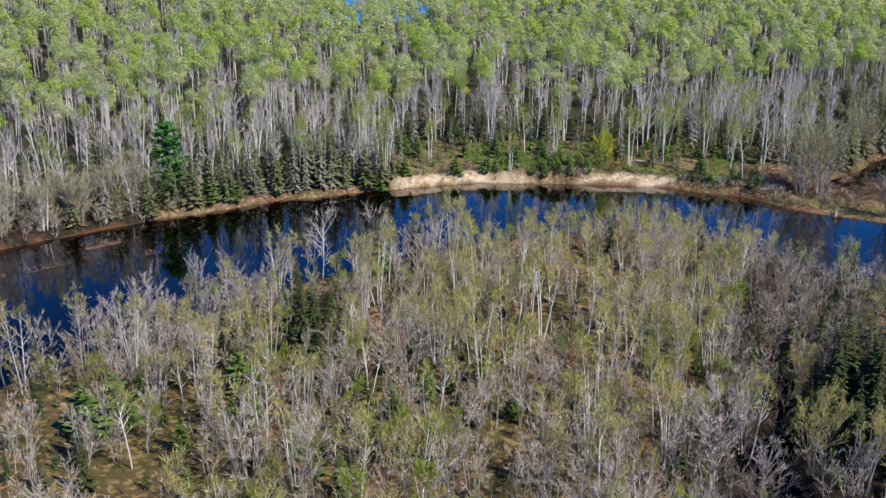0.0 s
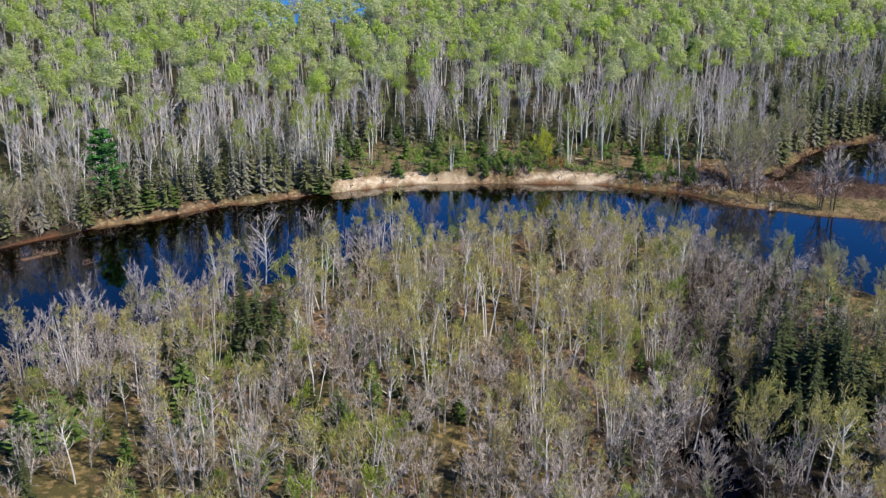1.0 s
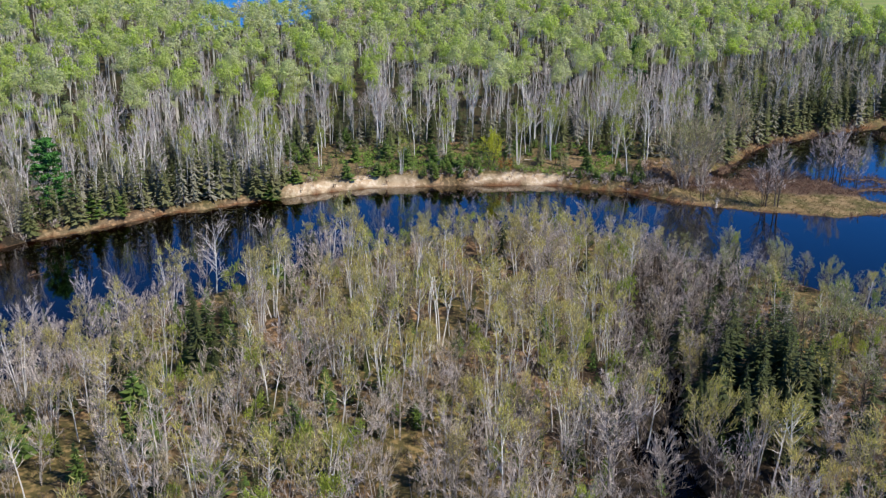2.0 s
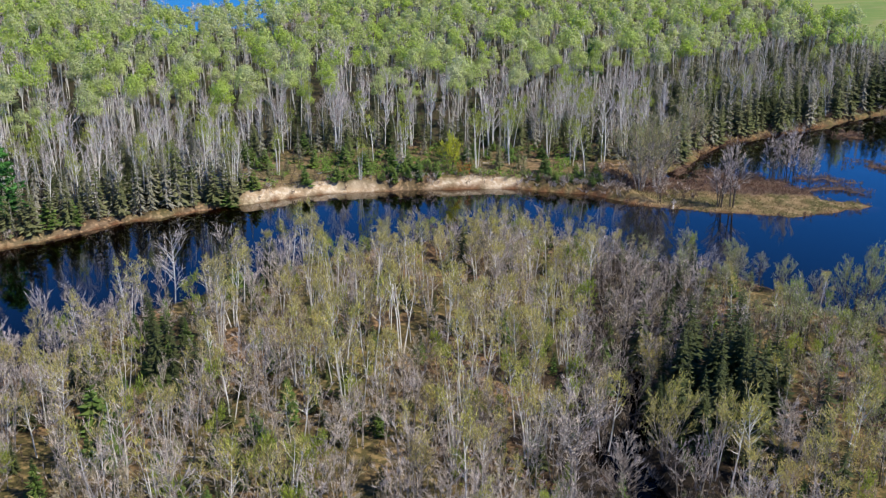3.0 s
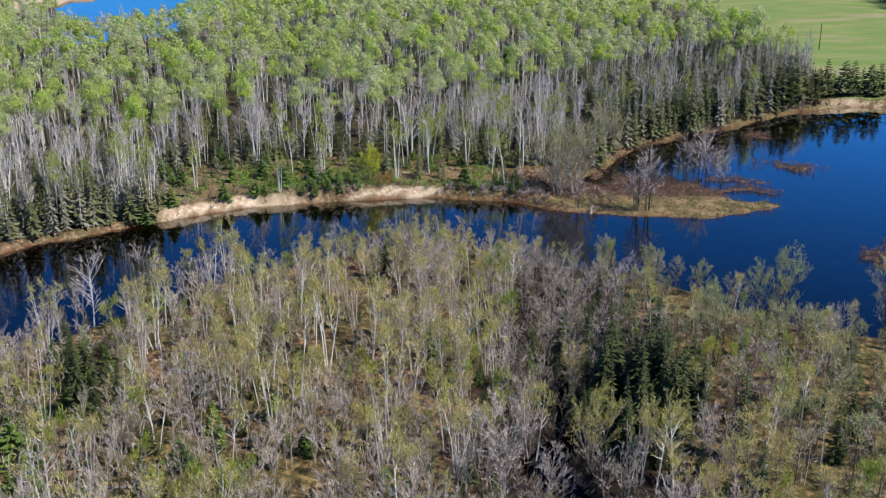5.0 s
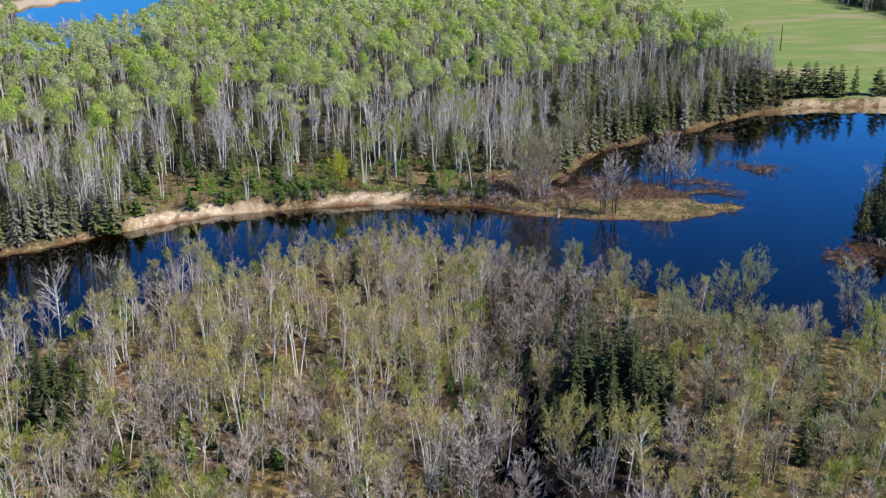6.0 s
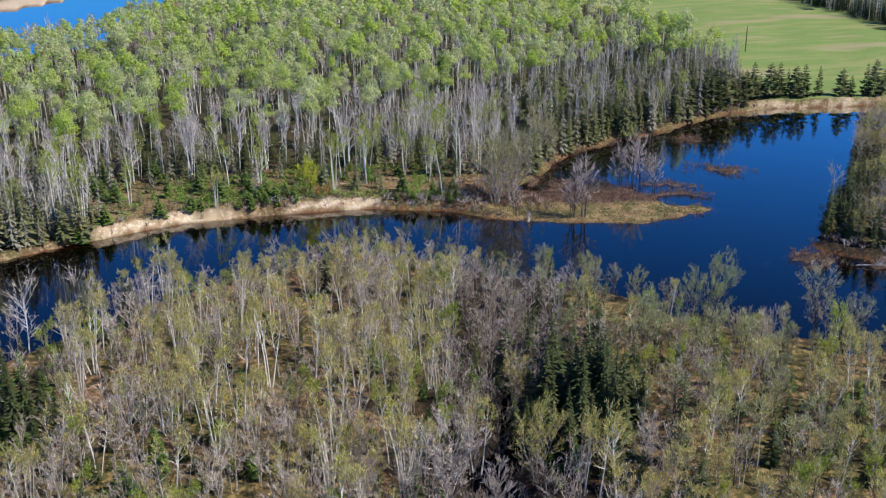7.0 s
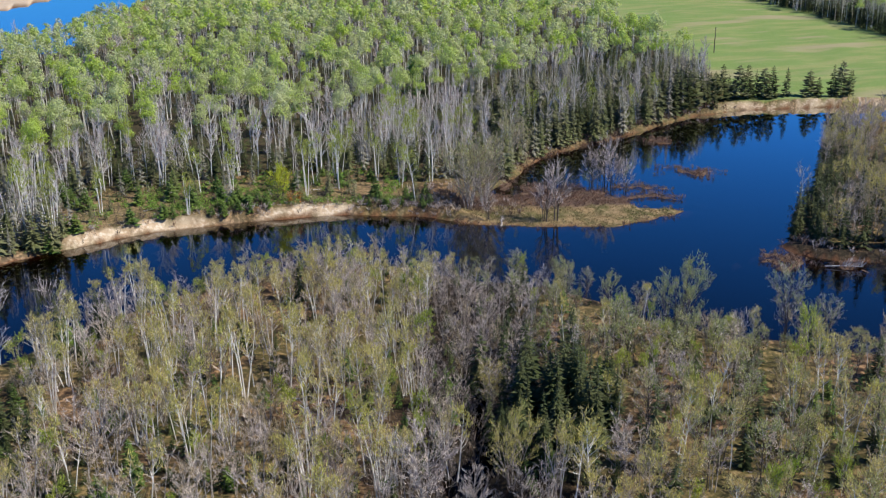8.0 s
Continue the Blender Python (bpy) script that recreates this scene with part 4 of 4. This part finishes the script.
rows_dead += [(-20, 211, 0, 1.15, 1), (-15.5, 211.5, 1, 1.25, 2), (-11.5, 219, 0, 1.05, 3), (-18.6, 216.5, 1, 1.2, 4), (-26, 206, 0, 1.1, 5), (-31, 203, 1, 1.0, 0.5), (-23, 213, 1, 1.3, 2.5), (-36, 203, 0, 1.15, 1.5)]
# front rows close to the water's edge
def along(line, x0, x1, gap, seed):
    """Places along a shore, a little inland: x, y and random numbers."""
    r = random.Random(seed)
    a, b = line[:-1], line[1:]
    for p, q in zip(a, b):
        if not x0 < p[0] < x1 or p[1] > 300:
            continue
        n = math.hypot(*(q - p))
        left = np.array((-(q - p)[1], (q - p)[0])) / n
        for k in range(max(1, round(n / gap))):
            m = p + (q - p) * r.random() + left * r.uniform(0.9, 3.4)
            yield m[0], m[1], r


for xi, yi, r in along(far_line, -60, -10, 2.6, 61):
    (rows_spruce if r.random() < 0.6 else rows_dead).append((xi, yi, r.randrange(2), r.uniform(0.45, 0.9), r.uniform(0, 6)))
for xi, yi, r in along(far_line[far_line[:, 1] > 222], 92, 186, 3.6, 62):
    (rows_spruce if r.random() < 0.7 else rows_dead).append((xi, yi, r.randrange(2), r.uniform(0.5, 1.2), r.uniform(0, 6)))
rows_fir += [(2.6, 216.2, 0, 1.05, 1), (9.6, 217.7, 1, 1.0, 2), (-8.5, 213.4, 0, 1.3, 3), (25, 220, 1, 1.0, 0.5), (28, 219, 0, 1.1, 1.5), (-14, 209, 1, 1.2, 0.7)]
rows_fir += [(-40.5, 102, 0, 1.9, 0.3), (-37.5, 103.5, 1, 2.1, 2.2), (-42, 105, 1, 1.3, 1.2), (2.5, 217.2, 1, 0.8, 1), (11.5, 218, 0, 0.75, 2), (22, 218.2, 0, 0.9, 3), (32, 218, 1, 0.8, 4), (-47, 194.5, 0, 1.7, 2.0), (-43, 197, 1, 1.4, 0.4)]
rows_fir += [(19.8, 217.2, 1, 0.6, 2), (22.3, 217.0, 0, 0.85, 4), (25.6, 217.5, 1, 0.7, 1), (28.2, 217.2, 0, 0.55, 5), (54.5, 213.2, 0, 0.55, 2), (58, 211.6, 1, 0.8, 0), (61.5, 210.4, 0, 0.5, 3), (65.5, 208.3, 1, 0.7, 4)]
rows_fir += [(21, 219, 0, 0.6, 1), (24, 218.8, 1, 0.9, 2), (27, 219.4, 0, 0.7, 3), (30.5, 219.6, 0, 0.9, 5), (25, 221.5, 1, 0.8, 0)]
rows_fir += [(53, 216.4, 0, 0.6, 1), (57, 214.6, 1, 0.9, 2), (60.5, 213, 1, 0.5, 4), (64, 211.8, 0, 0.7, 5), (67.5, 209.4, 0, 0.8, 3), (57, 218.5, 1, 1.1, 2), (64, 216, 0, 0.8, 1), (68, 213.5, 1, 1.0, 4)]
# the row along the field's bank, the cluster in the near woods and singles there
rows_full = [(x, y, k % 3, sc, k * 1.7) for k, (x, y, sc) in enumerate([
    (176, 281, 1.7), (180, 283, 1.9), (183, 284, 1.4), (187, 286, 1.2), (190, 286.5, 1.0), (194, 288, 1.15), (197, 288.5, 1.3), (200, 289, 1.1), (204, 289, 1.35), (207, 288.5, 1.25),
    (210, 288, 1.0), (213, 287.5, 1.25), (216, 287, 1.2), (221, 286, 1.05), (228, 283, 1.15), (231, 282, 0.8), (236, 281, 1.2), (239, 280.5, 1.25), (242, 279.5, 1.1), (258, 274, 1.1), (262, 273, 0.9)])]
placed([(g, MIXED[k == 2]) for k, g in enumerate(K_FULL)], "field_edge_spruce", rows_full, "full dark green spruce on the bank beside the field")
r = random.Random(77)
rows_bank, rows_spruce = rows_spruce, []
rows_spruce += [(53 + r.gauss(0, 3.4), 108 + r.gauss(0, 6.5), k % 4, r.uniform(0.6, 1.0), r.uniform(0, 6)) for k in range(46)]
rows_spruce += [(46 + r.gauss(0, 2.5), 101 + r.gauss(0, 5.0), k % 4, r.uniform(0.45, 0.8), r.uniform(0, 6)) for k in range(22)]
rows_full = [(-19.6, 141.3, 0, 0.55, 1), (-22, 138, 1, 0.45, 2), (-16, 134, 1, 0.6, 3), (-13, 131, 0, 0.4, 4), (-17.7, 127.2, 1, 0.55, 5), (-20.5, 125, 2, 0.4, 0), (-17.8, 117, 0, 0.5, 1), (-14.5, 115, 1, 0.45, 2), (-20.5, 133.5, 1, 0.5, 2)]
placed([(g, FIR_SKIN) for g in K_FULL], "woodland_fir", rows_full, "bushy green fir among leafless trees")
rows_fir += [(-25, 112, 0, 1.7, 1), (-23, 110.5, 1, 1.3, 2), (-22, 104, 0, 1.5, 3), (-24, 103, 1, 1.1, 4), (-6, 107, 1, 1.2, 2), (-10, 155, 0, 1.5, 1), (-8, 156.5, 1, 1.2, 1)]
rows_spruce += [(-27, 120, 1, 0.6, 1.0), (-29, 122, 2, 0.7, 2.0), (-24.5, 114, 3, 0.55, 3.0), (-11, 157, 0, 0.7, 0.5), (-12, 152, 2, 0.6, 2.5)]
rows_spruce += [(-33, 114, 0, 0.6, 1), (-31, 116, 2, 0.5, 2), (-18, 129, 1, 0.75, 3), (-20, 131, 3, 0.65, 1), (-5, 160, 2, 0.7, 1), (-8, 152, 0, 0.6, 4), (-15, 114, 3, 0.55, 2),
                (-18.6, 123, 1, 0.7, 1), (-15.8, 116.5, 2, 0.65, 2), (-20.5, 134, 0, 0.8, 3), (1.4, 112.6, 3, 0.6, 1), (-4, 159.5, 1, 0.75, 0), (-17, 126, 3, 0.6, 5),
                (-22, 141, 1, 0.6, 2), (-42, 138, 2, 0.55, 1), (-26, 122, 0, 0.7, 5), (60, 97, 1, 0.5, 3), (16, 107, 2, 0.5, 1)]
# spruces on the west edge of the island
rows_isle = []
x, y, rnd = scatter(118, 215, 135, 235, 2.6, 31)
isle = read(S_ISLE, x, y)
for xi, yi, si, rr in zip(x, y, isle, rnd):
    if (0.8 if yi > 162 else 3.0) < si < 24 and yi < 225 and rr[3] < ((0.85 if yi < 186 else 0.4) if si < 7 else 0.2):
        rows_isle.append((xi, yi, int(rr[0] * 4), 0.45 + 0.45 * rr[1], rr[2] * 6))
placed([(g, skin(DARK, None, NEEDLE_OLIVE)) for g in K_SPRUCE], "young_spruce", rows_bank, "dark green young spruce standing close to the water", group="young spruces by the river")
placed([(g, SPRUCE_SKIN) for g in K_SPRUCE], "woodland_spruce", rows_spruce, "slender dark green spruce among bare trees near the creek", group="spruces of the near woods")
placed([(g, SPRUCE_SKIN) for g in K_SPRUCE], "island_spruce", rows_isle, "dark green spruce at the edge of the wooded island", group="spruces of the island")
placed([(g, DEAD_SKIN) for g in K_DEAD], "grey_spruce", rows_dead, "grey half-bare spruce at the river bank", group="grey spruces by the river")
placed([(g, FIR_SKIN) for g in K_FIR], "fir_bush", rows_fir, "low bushy green fir on the river bank", "bush", "fir bushes")

# the island's other trees
isle_kinds = [(g, TAN_SKIN) for g in K_TAN] + [(g, OLIVE2_SKIN) for g in K_OLIVE] + [(g, GREY_SKIN) for g in K_GREY[:2]] + [(g, TAN_SKIN) for g in K_GREY[2:4]]
x, y, rnd = scatter(118, 330, 100, 260, 3.7, 32)
isle = read(S_ISLE, x, y)
spots = [spot(int(r[0] * len(isle_kinds)), xi, yi, r, 0.6, 1.0) for xi, yi, si, r in zip(x, y, isle, rnd)
         if si > (5 if yi < 186 else 0.8) and in_sight(xi, yi) and math.degrees(math.atan2(xi, yi)) < 44.5]
things("island_tree", isle_kinds, spots, "budding tan and grey tree on the wooded island", "tree", "trees of the island")

# leafless alders that crowd the water where the bank turns away
alder = [spot(int(r[0] * 5), xi, yi, r, 0.45, 0.85) for xi, yi, si, deep, bw, gi, r in far_places(2.6, 53, -125, -57, 120, 200) if si < 15 and r[3] < 0.75]
things("bank_alder", [(g, skin(GREY, TWIG_MAUVE)) for g in K_GREY[:3]] + [(g, TAN_SKIN) for g in K_TAN[:2]], alder, "leafless grey-brown alder crowding the river bank", "tree", "alders of the river bank")

# ---- single trees that stand out ----
W = [broadleaf(200, 12.0, stems=6, girth=0.17, fork=0.2, crown=5.6, branches=54, twigs=800, leaves=2300, leaf=0.27, width=0.05, rise=0.85, lean=0.16, cap=0.2),
     broadleaf(201, 11.5, stems=2, girth=0.17, fork=0.22, crown=5.0, branches=40, twigs=1000, leaves=700, leaf=0.24, width=0.05, rise=0.8, cap=0.2)]
placed([(g, OLIVE_SKIN) for g in W], "large_willow", [(80.5, 125, 0, 0.82, 0.5), (97, 120, 1, 0.8, 1), (103, 118, 1, 0.65, 3), (66, 155, 1, 0.5, 2), (73, 150, 0, 0.42, 4), (70, 143, 1, 0.55, 0), (78, 143, 0, 0.35, 1), (76, 147, 1, 0.38, 2), (82, 139, 1, 0.4, 4), (61, 100, 1, 0.7, 2)],
       "large dark-trunked willow with pale young leaves at the shore")
placed([(W[0], OLIVE2_SKIN)], "spreading_budding_tree", [(40.5, 96, 0, 0.6, 1), (46, 117, 0, 0.45, 2)], "broad many-stemmed tree in yellow-green bud beside the creek")
placed([(W[1], skin(GREY, TWIG_MAUVE, TWIG_MAUVE))], "tall_grey_tree", [(28, 90, 0, 0.85, 1)], "tall grey tree with pale spreading twigs above the creek")
placed([(g, YOUNG_SKIN) for g in K_YOUNG], "bright_leafing_tree", [(42, 134, 1, 1.0, 0), (90, 106, 0, 1.15, 1), (79, 130, 0, 0.5, 1), (31, 116, 1, 0.8, 2), (-20, 110, 1, 0.8, 2), (20, 104, 1, 0.75, 3), (32, 104, 0, 0.7, 1)],
       "tree in bright yellow-green leaf among bare trees")
placed([(g, BIRCH_SKIN) for g in K_BIRCH], "birch_clump", [(5, 117, 2, 1.0, 0), (5, 141, 2, 1.0, 2), (9, 122, 1, 1.0, 1), (6, 154, 2, 0.85, 3), (17, 150, 2, 0.8, 1), (28, 146, 2, 0.8, 2), (35, 101, 1, 0.9, 0),
                                                          (-20, 100, 1, 1.05, 0), (24, 152, 1, 0.75, 4), (12, 147, 2, 0.9, 5), (20, 112, 1, 1.0, 3), (14, 130, 2, 1.0, 2)],
       "clump of white birch stems with olive buds above")
placed([(g, skin(BIRCH, TWIG_MAUVE)) for g in K_GREY[:1]], "bare_white_birch", [(-19.5, 153, 0, 1.12, 0), (148, 182, 0, 0.8, 2), (61, 257, 0, 0.9, 1), (76, 252, 0, 1.35, 4), (74, 255, 0, 1.1, 2)],
       "leafless white birch with a spreading crown")
B = [broadleaf(210, 12.5, stems=5, girth=0.17, fork=0.12, crown=6.4, branches=60, twigs=1900, leaves=700, leaf=0.3, width=0.08, twig=(0.5, 1.2), rise=0.7, lean=0.13, cap=0.1)]
placed([(B[0], skin(GREY, TWIG_TAN, LEAF_PALE))], "spreading_grey_tree", [(76, 206.5, 0, 1.1, 0), (80.5, 208, 0, 1.1, 2), (78, 211, 0, 0.8, 4), (99, 238, 0, 0.85, 1), (103, 241, 0, 0.7, 3), (88, 228, 0, 0.6, 2), (-68, 180, 0, 0.7, 3), (-60, 187, 0, 0.75, 1), (-74, 176, 0, 0.65, 2), (-64, 184, 0, 0.6, 4), (-79, 171, 0, 0.7, 5), (-71, 183, 0, 0.75, 0)],
       "broad many-stemmed grey tree with tan twigs")
D = [broadleaf(220, 10.5, stems=4, girth=0.14, fork=0.2, crown=3.9, branches=30, twigs=900, width=0.075, twig=(0.6, 1.3), rise=0.95)]
placed([(D[0], skin(DARK, TWIG_MAUVE))], "marsh_tree", [(88.5, 192, 0, 0.95, 0), (91, 191.5, 0, 1.05, 2), (112, 209, 0, 1.0, 1), (115, 211, 0, 0.9, 3), (109, 211, 0, 0.85, 5), (77, 197, 0, 0.6, 4), (117, 208, 0, 0.7, 2)],
       "dark-stemmed leafless tree on the grassy spit")
placed([(broadleaf(230, 7.2, stems=4, girth=0.1, fork=0.12, crown=3.6, branches=28, twigs=150, leaves=1000, leaf=0.36, rise=0.85, lean=0.14, cap=0.15), skin(DARK, TWIG_TAN, LEAF_YELLOW))], "yellow_tree", [(35.5, 221.5, 0, 1.0, 0)], "yellow-green leafed small tree above the sandy bank")
placed([(shrub(231, 2.2, 1.6, 6, 12, 160, 0.26), skin(DARK, TWIG_TAN, LEAF_ORANGE))], "orange_bush", [(37.5, 218.6, 0, 1.6, 0), (39.3, 219, 0, 1.2, 2)], "orange-leaved bush above the sandy bank", "bush")
PINE_SKIN = skin(DARK, None, NEEDLE_PINE)
placed([(pine(240, 15.0, 5.0), PINE_SKIN), (pine(241, 17, 4.6), PINE_SKIN)], "white_pine", [(-56, 199, 0, 1.0, 0), (101, 328, 1, 0.85, 2)], "tall green white pine with level limbs")

# ---- low growth ----
green = [spot(int(r[0] * 2), xi, yi, r, 0.75, 1.3) for xi, yi, si, deep, bw, gi, r in far_places(1.9, 41, -12, 70, 205, 252)
         if (2.6 < si < 7 and xi > 31 and r[3] < 0.8) or (9 < si < 26 and gi > 0.12 and r[3] < 0.7) or (si > 3.0 and r[3] < 0.16) or (4.5 < si < 13 and 12 < xi < 58 and gi > -0.5 and r[3] < 0.75)]
stuff("juniper_scrub", [(g, skin(DARK, TWIG_BROWN, SCRUB)) for g in K_GREENSHRUB], settle(green), "low green evergreen scrub on the river bank", "scrub")
K_BRUSH = [shrub(140 + k, 1.7, 1.5, 5, 40, 0, width=0.085) for k in range(3)]
brush = [spot(int(r[0] * 3), xi, yi, r, 0.6, 1.2) for xi, yi, si, deep, bw, gi, r in far_places(1.5, 42, -90, 260, 130, 300)
         if si < (9 if xi < -57 else 5) and (r[3] < 0.75 if xi > 52 or xi < -30 or 20 < xi < 32 else r[3] < 0.15) and not (xi > 180 and r[3] > 0.4)]
x, y, rnd = scatter(118, 260, 118, 255, 1.6, 46)
isle = read(S_ISLE, x, y)
brush += [spot(int(r[0] * 3), xi, yi, r, 0.6, 1.2) for xi, yi, si, r in zip(x, y, isle, rnd) if 0.2 < si < 4 and r[3] < 0.75]
x, y, rnd = scatter(20, 32, 214, 221, 0.9, 47)
brush += [spot(int(r[0] * 3), xi, yi, r, 0.5, 0.9) for xi, yi, si, r in zip(x, y, read(S_FAR, x, y), rnd) if 0.4 < si < 4]
x, y, rnd = scatter(-14, 60, 208, 222, 1.0, 48)
brush += [spot(int(r[0] * 3), xi, yi, r, 0.35, 0.7) for xi, yi, si, r in zip(x, y, read(S_FAR, x, y), rnd) if 1.9 < si < 4.5 and r[3] < 0.75]
x, y, rnd = scatter(66, 86, 196, 222, 1.1, 49)
brush += [spot(int(r[0] * 3), xi, yi, r, 0.5, 1.1) for xi, yi, si, r in zip(x, y, read(S_FAR, x, y), rnd) if 6 < si < 16 and r[3] < 0.6]
x, y, rnd = scatter(52, 72, 200, 220, 0.85, 50)
brush += [spot(2 if r[0] < 0.6 else 0, xi, yi, r, 0.5, 1.0) for xi, yi, si, r in zip(x, y, read(S_FAR, x, y), rnd) if 0.2 < si < 5 and r[3] < 0.8]
x, y, rnd = scatter(84, 200, 218, 284, 1.2, 52)
brush += [spot(int(r[0] * 2), xi, yi, r, 0.7, 1.35) for xi, yi, si, r in zip(x, y, read(S_FAR, x, y), rnd) if 0.1 < si < 3.2 and r[3] < 0.7]
stuff("bank_brush", [(K_BRUSH[0], skin(DARK, TWIG_BROWN)), (K_BRUSH[1], skin(DARK, SHRUB_RED)), (K_BRUSH[2], GREY_SKIN)], settle(brush), "grey and russet leafless brush along the water", "brush")
x, y, rnd = scatter(66, 162, 145, 262, 0.9, 43)
tz, tzones, ts = terrain(x, y)
tuft, red = [], []
for xi, yi, zi, se, ma, r in zip(x, y, tz, tzones["sedge"], tzones["marsh"], rnd):
    if (ma > 0.4 and r[3] < 0.8) or (-0.3 < zi < 0.05 and r[3] < 0.3):
        red.append(spot(int(r[0] * 2), xi, yi, r, 0.45, 0.95))
    elif se > 0.5 and zi > 0.05 and r[3] < 0.75 and yi < 226:
        tuft.append(spot(int(r[0] * 2), xi, yi, r, 0.6, 1.2))
x, y, rnd = scatter(-85, 66, 150, 192, 0.95, 44)
tz, tzones, ts = terrain(x, y)
red += [spot(int(r[0] * 2), xi, yi, r, 0.4, 0.7) for xi, yi, zi, ma, r in zip(x, y, tz, tzones["marsh"], rnd) if ma > 0.4 and zi > -0.05 and r[3] < 0.8]
stuff("sedge_meadow", [(g, skin(DARK, None, SEDGE)) for g in K_TUFT], settle(tuft), "dry straw-coloured sedge on the low spit", "grass")
K_LOW = [shrub(125 + k, 1.4, 2.0, 5, 50, 0, width=0.10) for k in range(2)]
stuff("marsh_shrub", [(g, skin(DARK, SHRUB_RED)) for g in K_LOW], settle(red), "russet leafless marsh shrubs standing in the shallows", "marsh plants")


x, y, rnd = scatter(20, 66, 84, 160, 1.25, 51)
over = [spot(int(r[0] * 3), xi, yi, r, 0.55, 1.1) for xi, yi, si, r in zip(x, y, read(S_CREEK, x, y), rnd) if -0.9 < si < 2.4 and r[3] < 0.6]
# two of the three kinds take the twigs darkened for shade
stuff("creek_brush", [(K_BRUSH[0], skin(DARK, TWIG_BROWN)), (K_BRUSH[1], skin(DARK, TWIG_SHADED)), (K_BRUSH[2], skin(DARK, TWIG_SHADED))], settle(over), "grey leafless alder brush leaning over the dark creek", "brush")

# ---- fallen wood, root wad, pole ----
def log(name, x, y, z, length, girth, turn, tilt, limbs, seed, material, label):
    r, g = random.Random(seed), Grown()
    path = bent(r, Vector((-length / 2, 0, 0)), Vector((1, 0, 0)), length, 5, 0.05)
    g.tube("trunk", path, [girth, girth * 0.9, girth * 0.8, girth * 0.65, girth * 0.45, girth * 0.2], 6)
    top = tagged(new(name), label, "fallen tree", name.replace("_", " ") + "s")
    v, t = g.parts["trunk"]
    new("trunk", mesh_of("trunk", v, t, [material])).parent = top
    for k in range(limbs):
        b = Grown()
        p = path[2].lerp(path[5], r.random())
        b.tube("branch", bent(r, p, Vector((0.7, r.uniform(-1, 1), r.uniform(0.3, 1.3))), length * r.uniform(0.15, 0.42), 3, 0.2, 0.12), [girth * 0.45, girth * 0.3, girth * 0.2, 0.01], 4)
        v, t = b.parts["branch"]
        new("branch", mesh_of("branch", v, t, [material])).parent = top
    top.matrix_world = pose(x, y, z, 0, tilt, turn)
    return top


log("driftwood_tree", 130, 146, 0.5, 7.0, 0.09, -29, -3, 28, 1, BLEACHED, "bleached white fallen tree lying at the water's edge")
for k, (x, y, n, turn, gr) in enumerate([(66, 262, 7, 20, 0.16), (101, 252, 8, 35, 0.14), (27, 218.5, 5, 15, 0.13), (24, 217.8, 4, -20, 0.12), (55, 214.6, 5, 10, 0.13), (58, 213, 4, -25, 0.12),
                                         (40, 219, 4, -8, 0.1), (8, 225, 5, 12, 0.12), (48, 228, 7, 5, 0.13), (-32, 118, 6, 10, 0.12),
                                         (-12, 104, 6, -15, 0.12), (30, 121, 6, 5, 0.13), (60, 112, 6, 25, 0.13), (138, 255, 6, 20, 0.14)]):
    log("fallen_log", x, y, height(x, y) + gr * 0.8, n, gr, turn, 0, 3, 50 + k, DRY if k % 3 else GREY, "weathered grey log lying on the ground")
log("root_wad", 79, 193.6, 0.75, 2.6, 0.24, 60, -25, 18, 9, GREY, "grey upturned root wad at the tip of the bank")


def utility_pole(x, y):
    top = tagged(new("utility_pole"), "weathered wooden utility pole in the green field", "pole")
    g = Grown()
    g.tube("mast", [Vector((0, 0, -0.5)), Vector((0, 0, 5)), Vector((0, 0, 11))], [0.24, 0.21, 0.17], 8)
    new("mast", mesh_of("mast", *g.parts["mast"], [DARK])).parent = top
    g = Grown()
    g.tube("crossarm", [Vector((-1.1, 0.16, 10.3)), Vector((1.1, 0.16, 10.3))], [0.07, 0.07], 4)
    new("crossarm", mesh_of("crossarm", *g.parts["crossarm"], [GREY])).parent = top
    top.matrix_world = pose(x, y, height(x, y), 0, 0, 25)


utility_pole(256, 383)
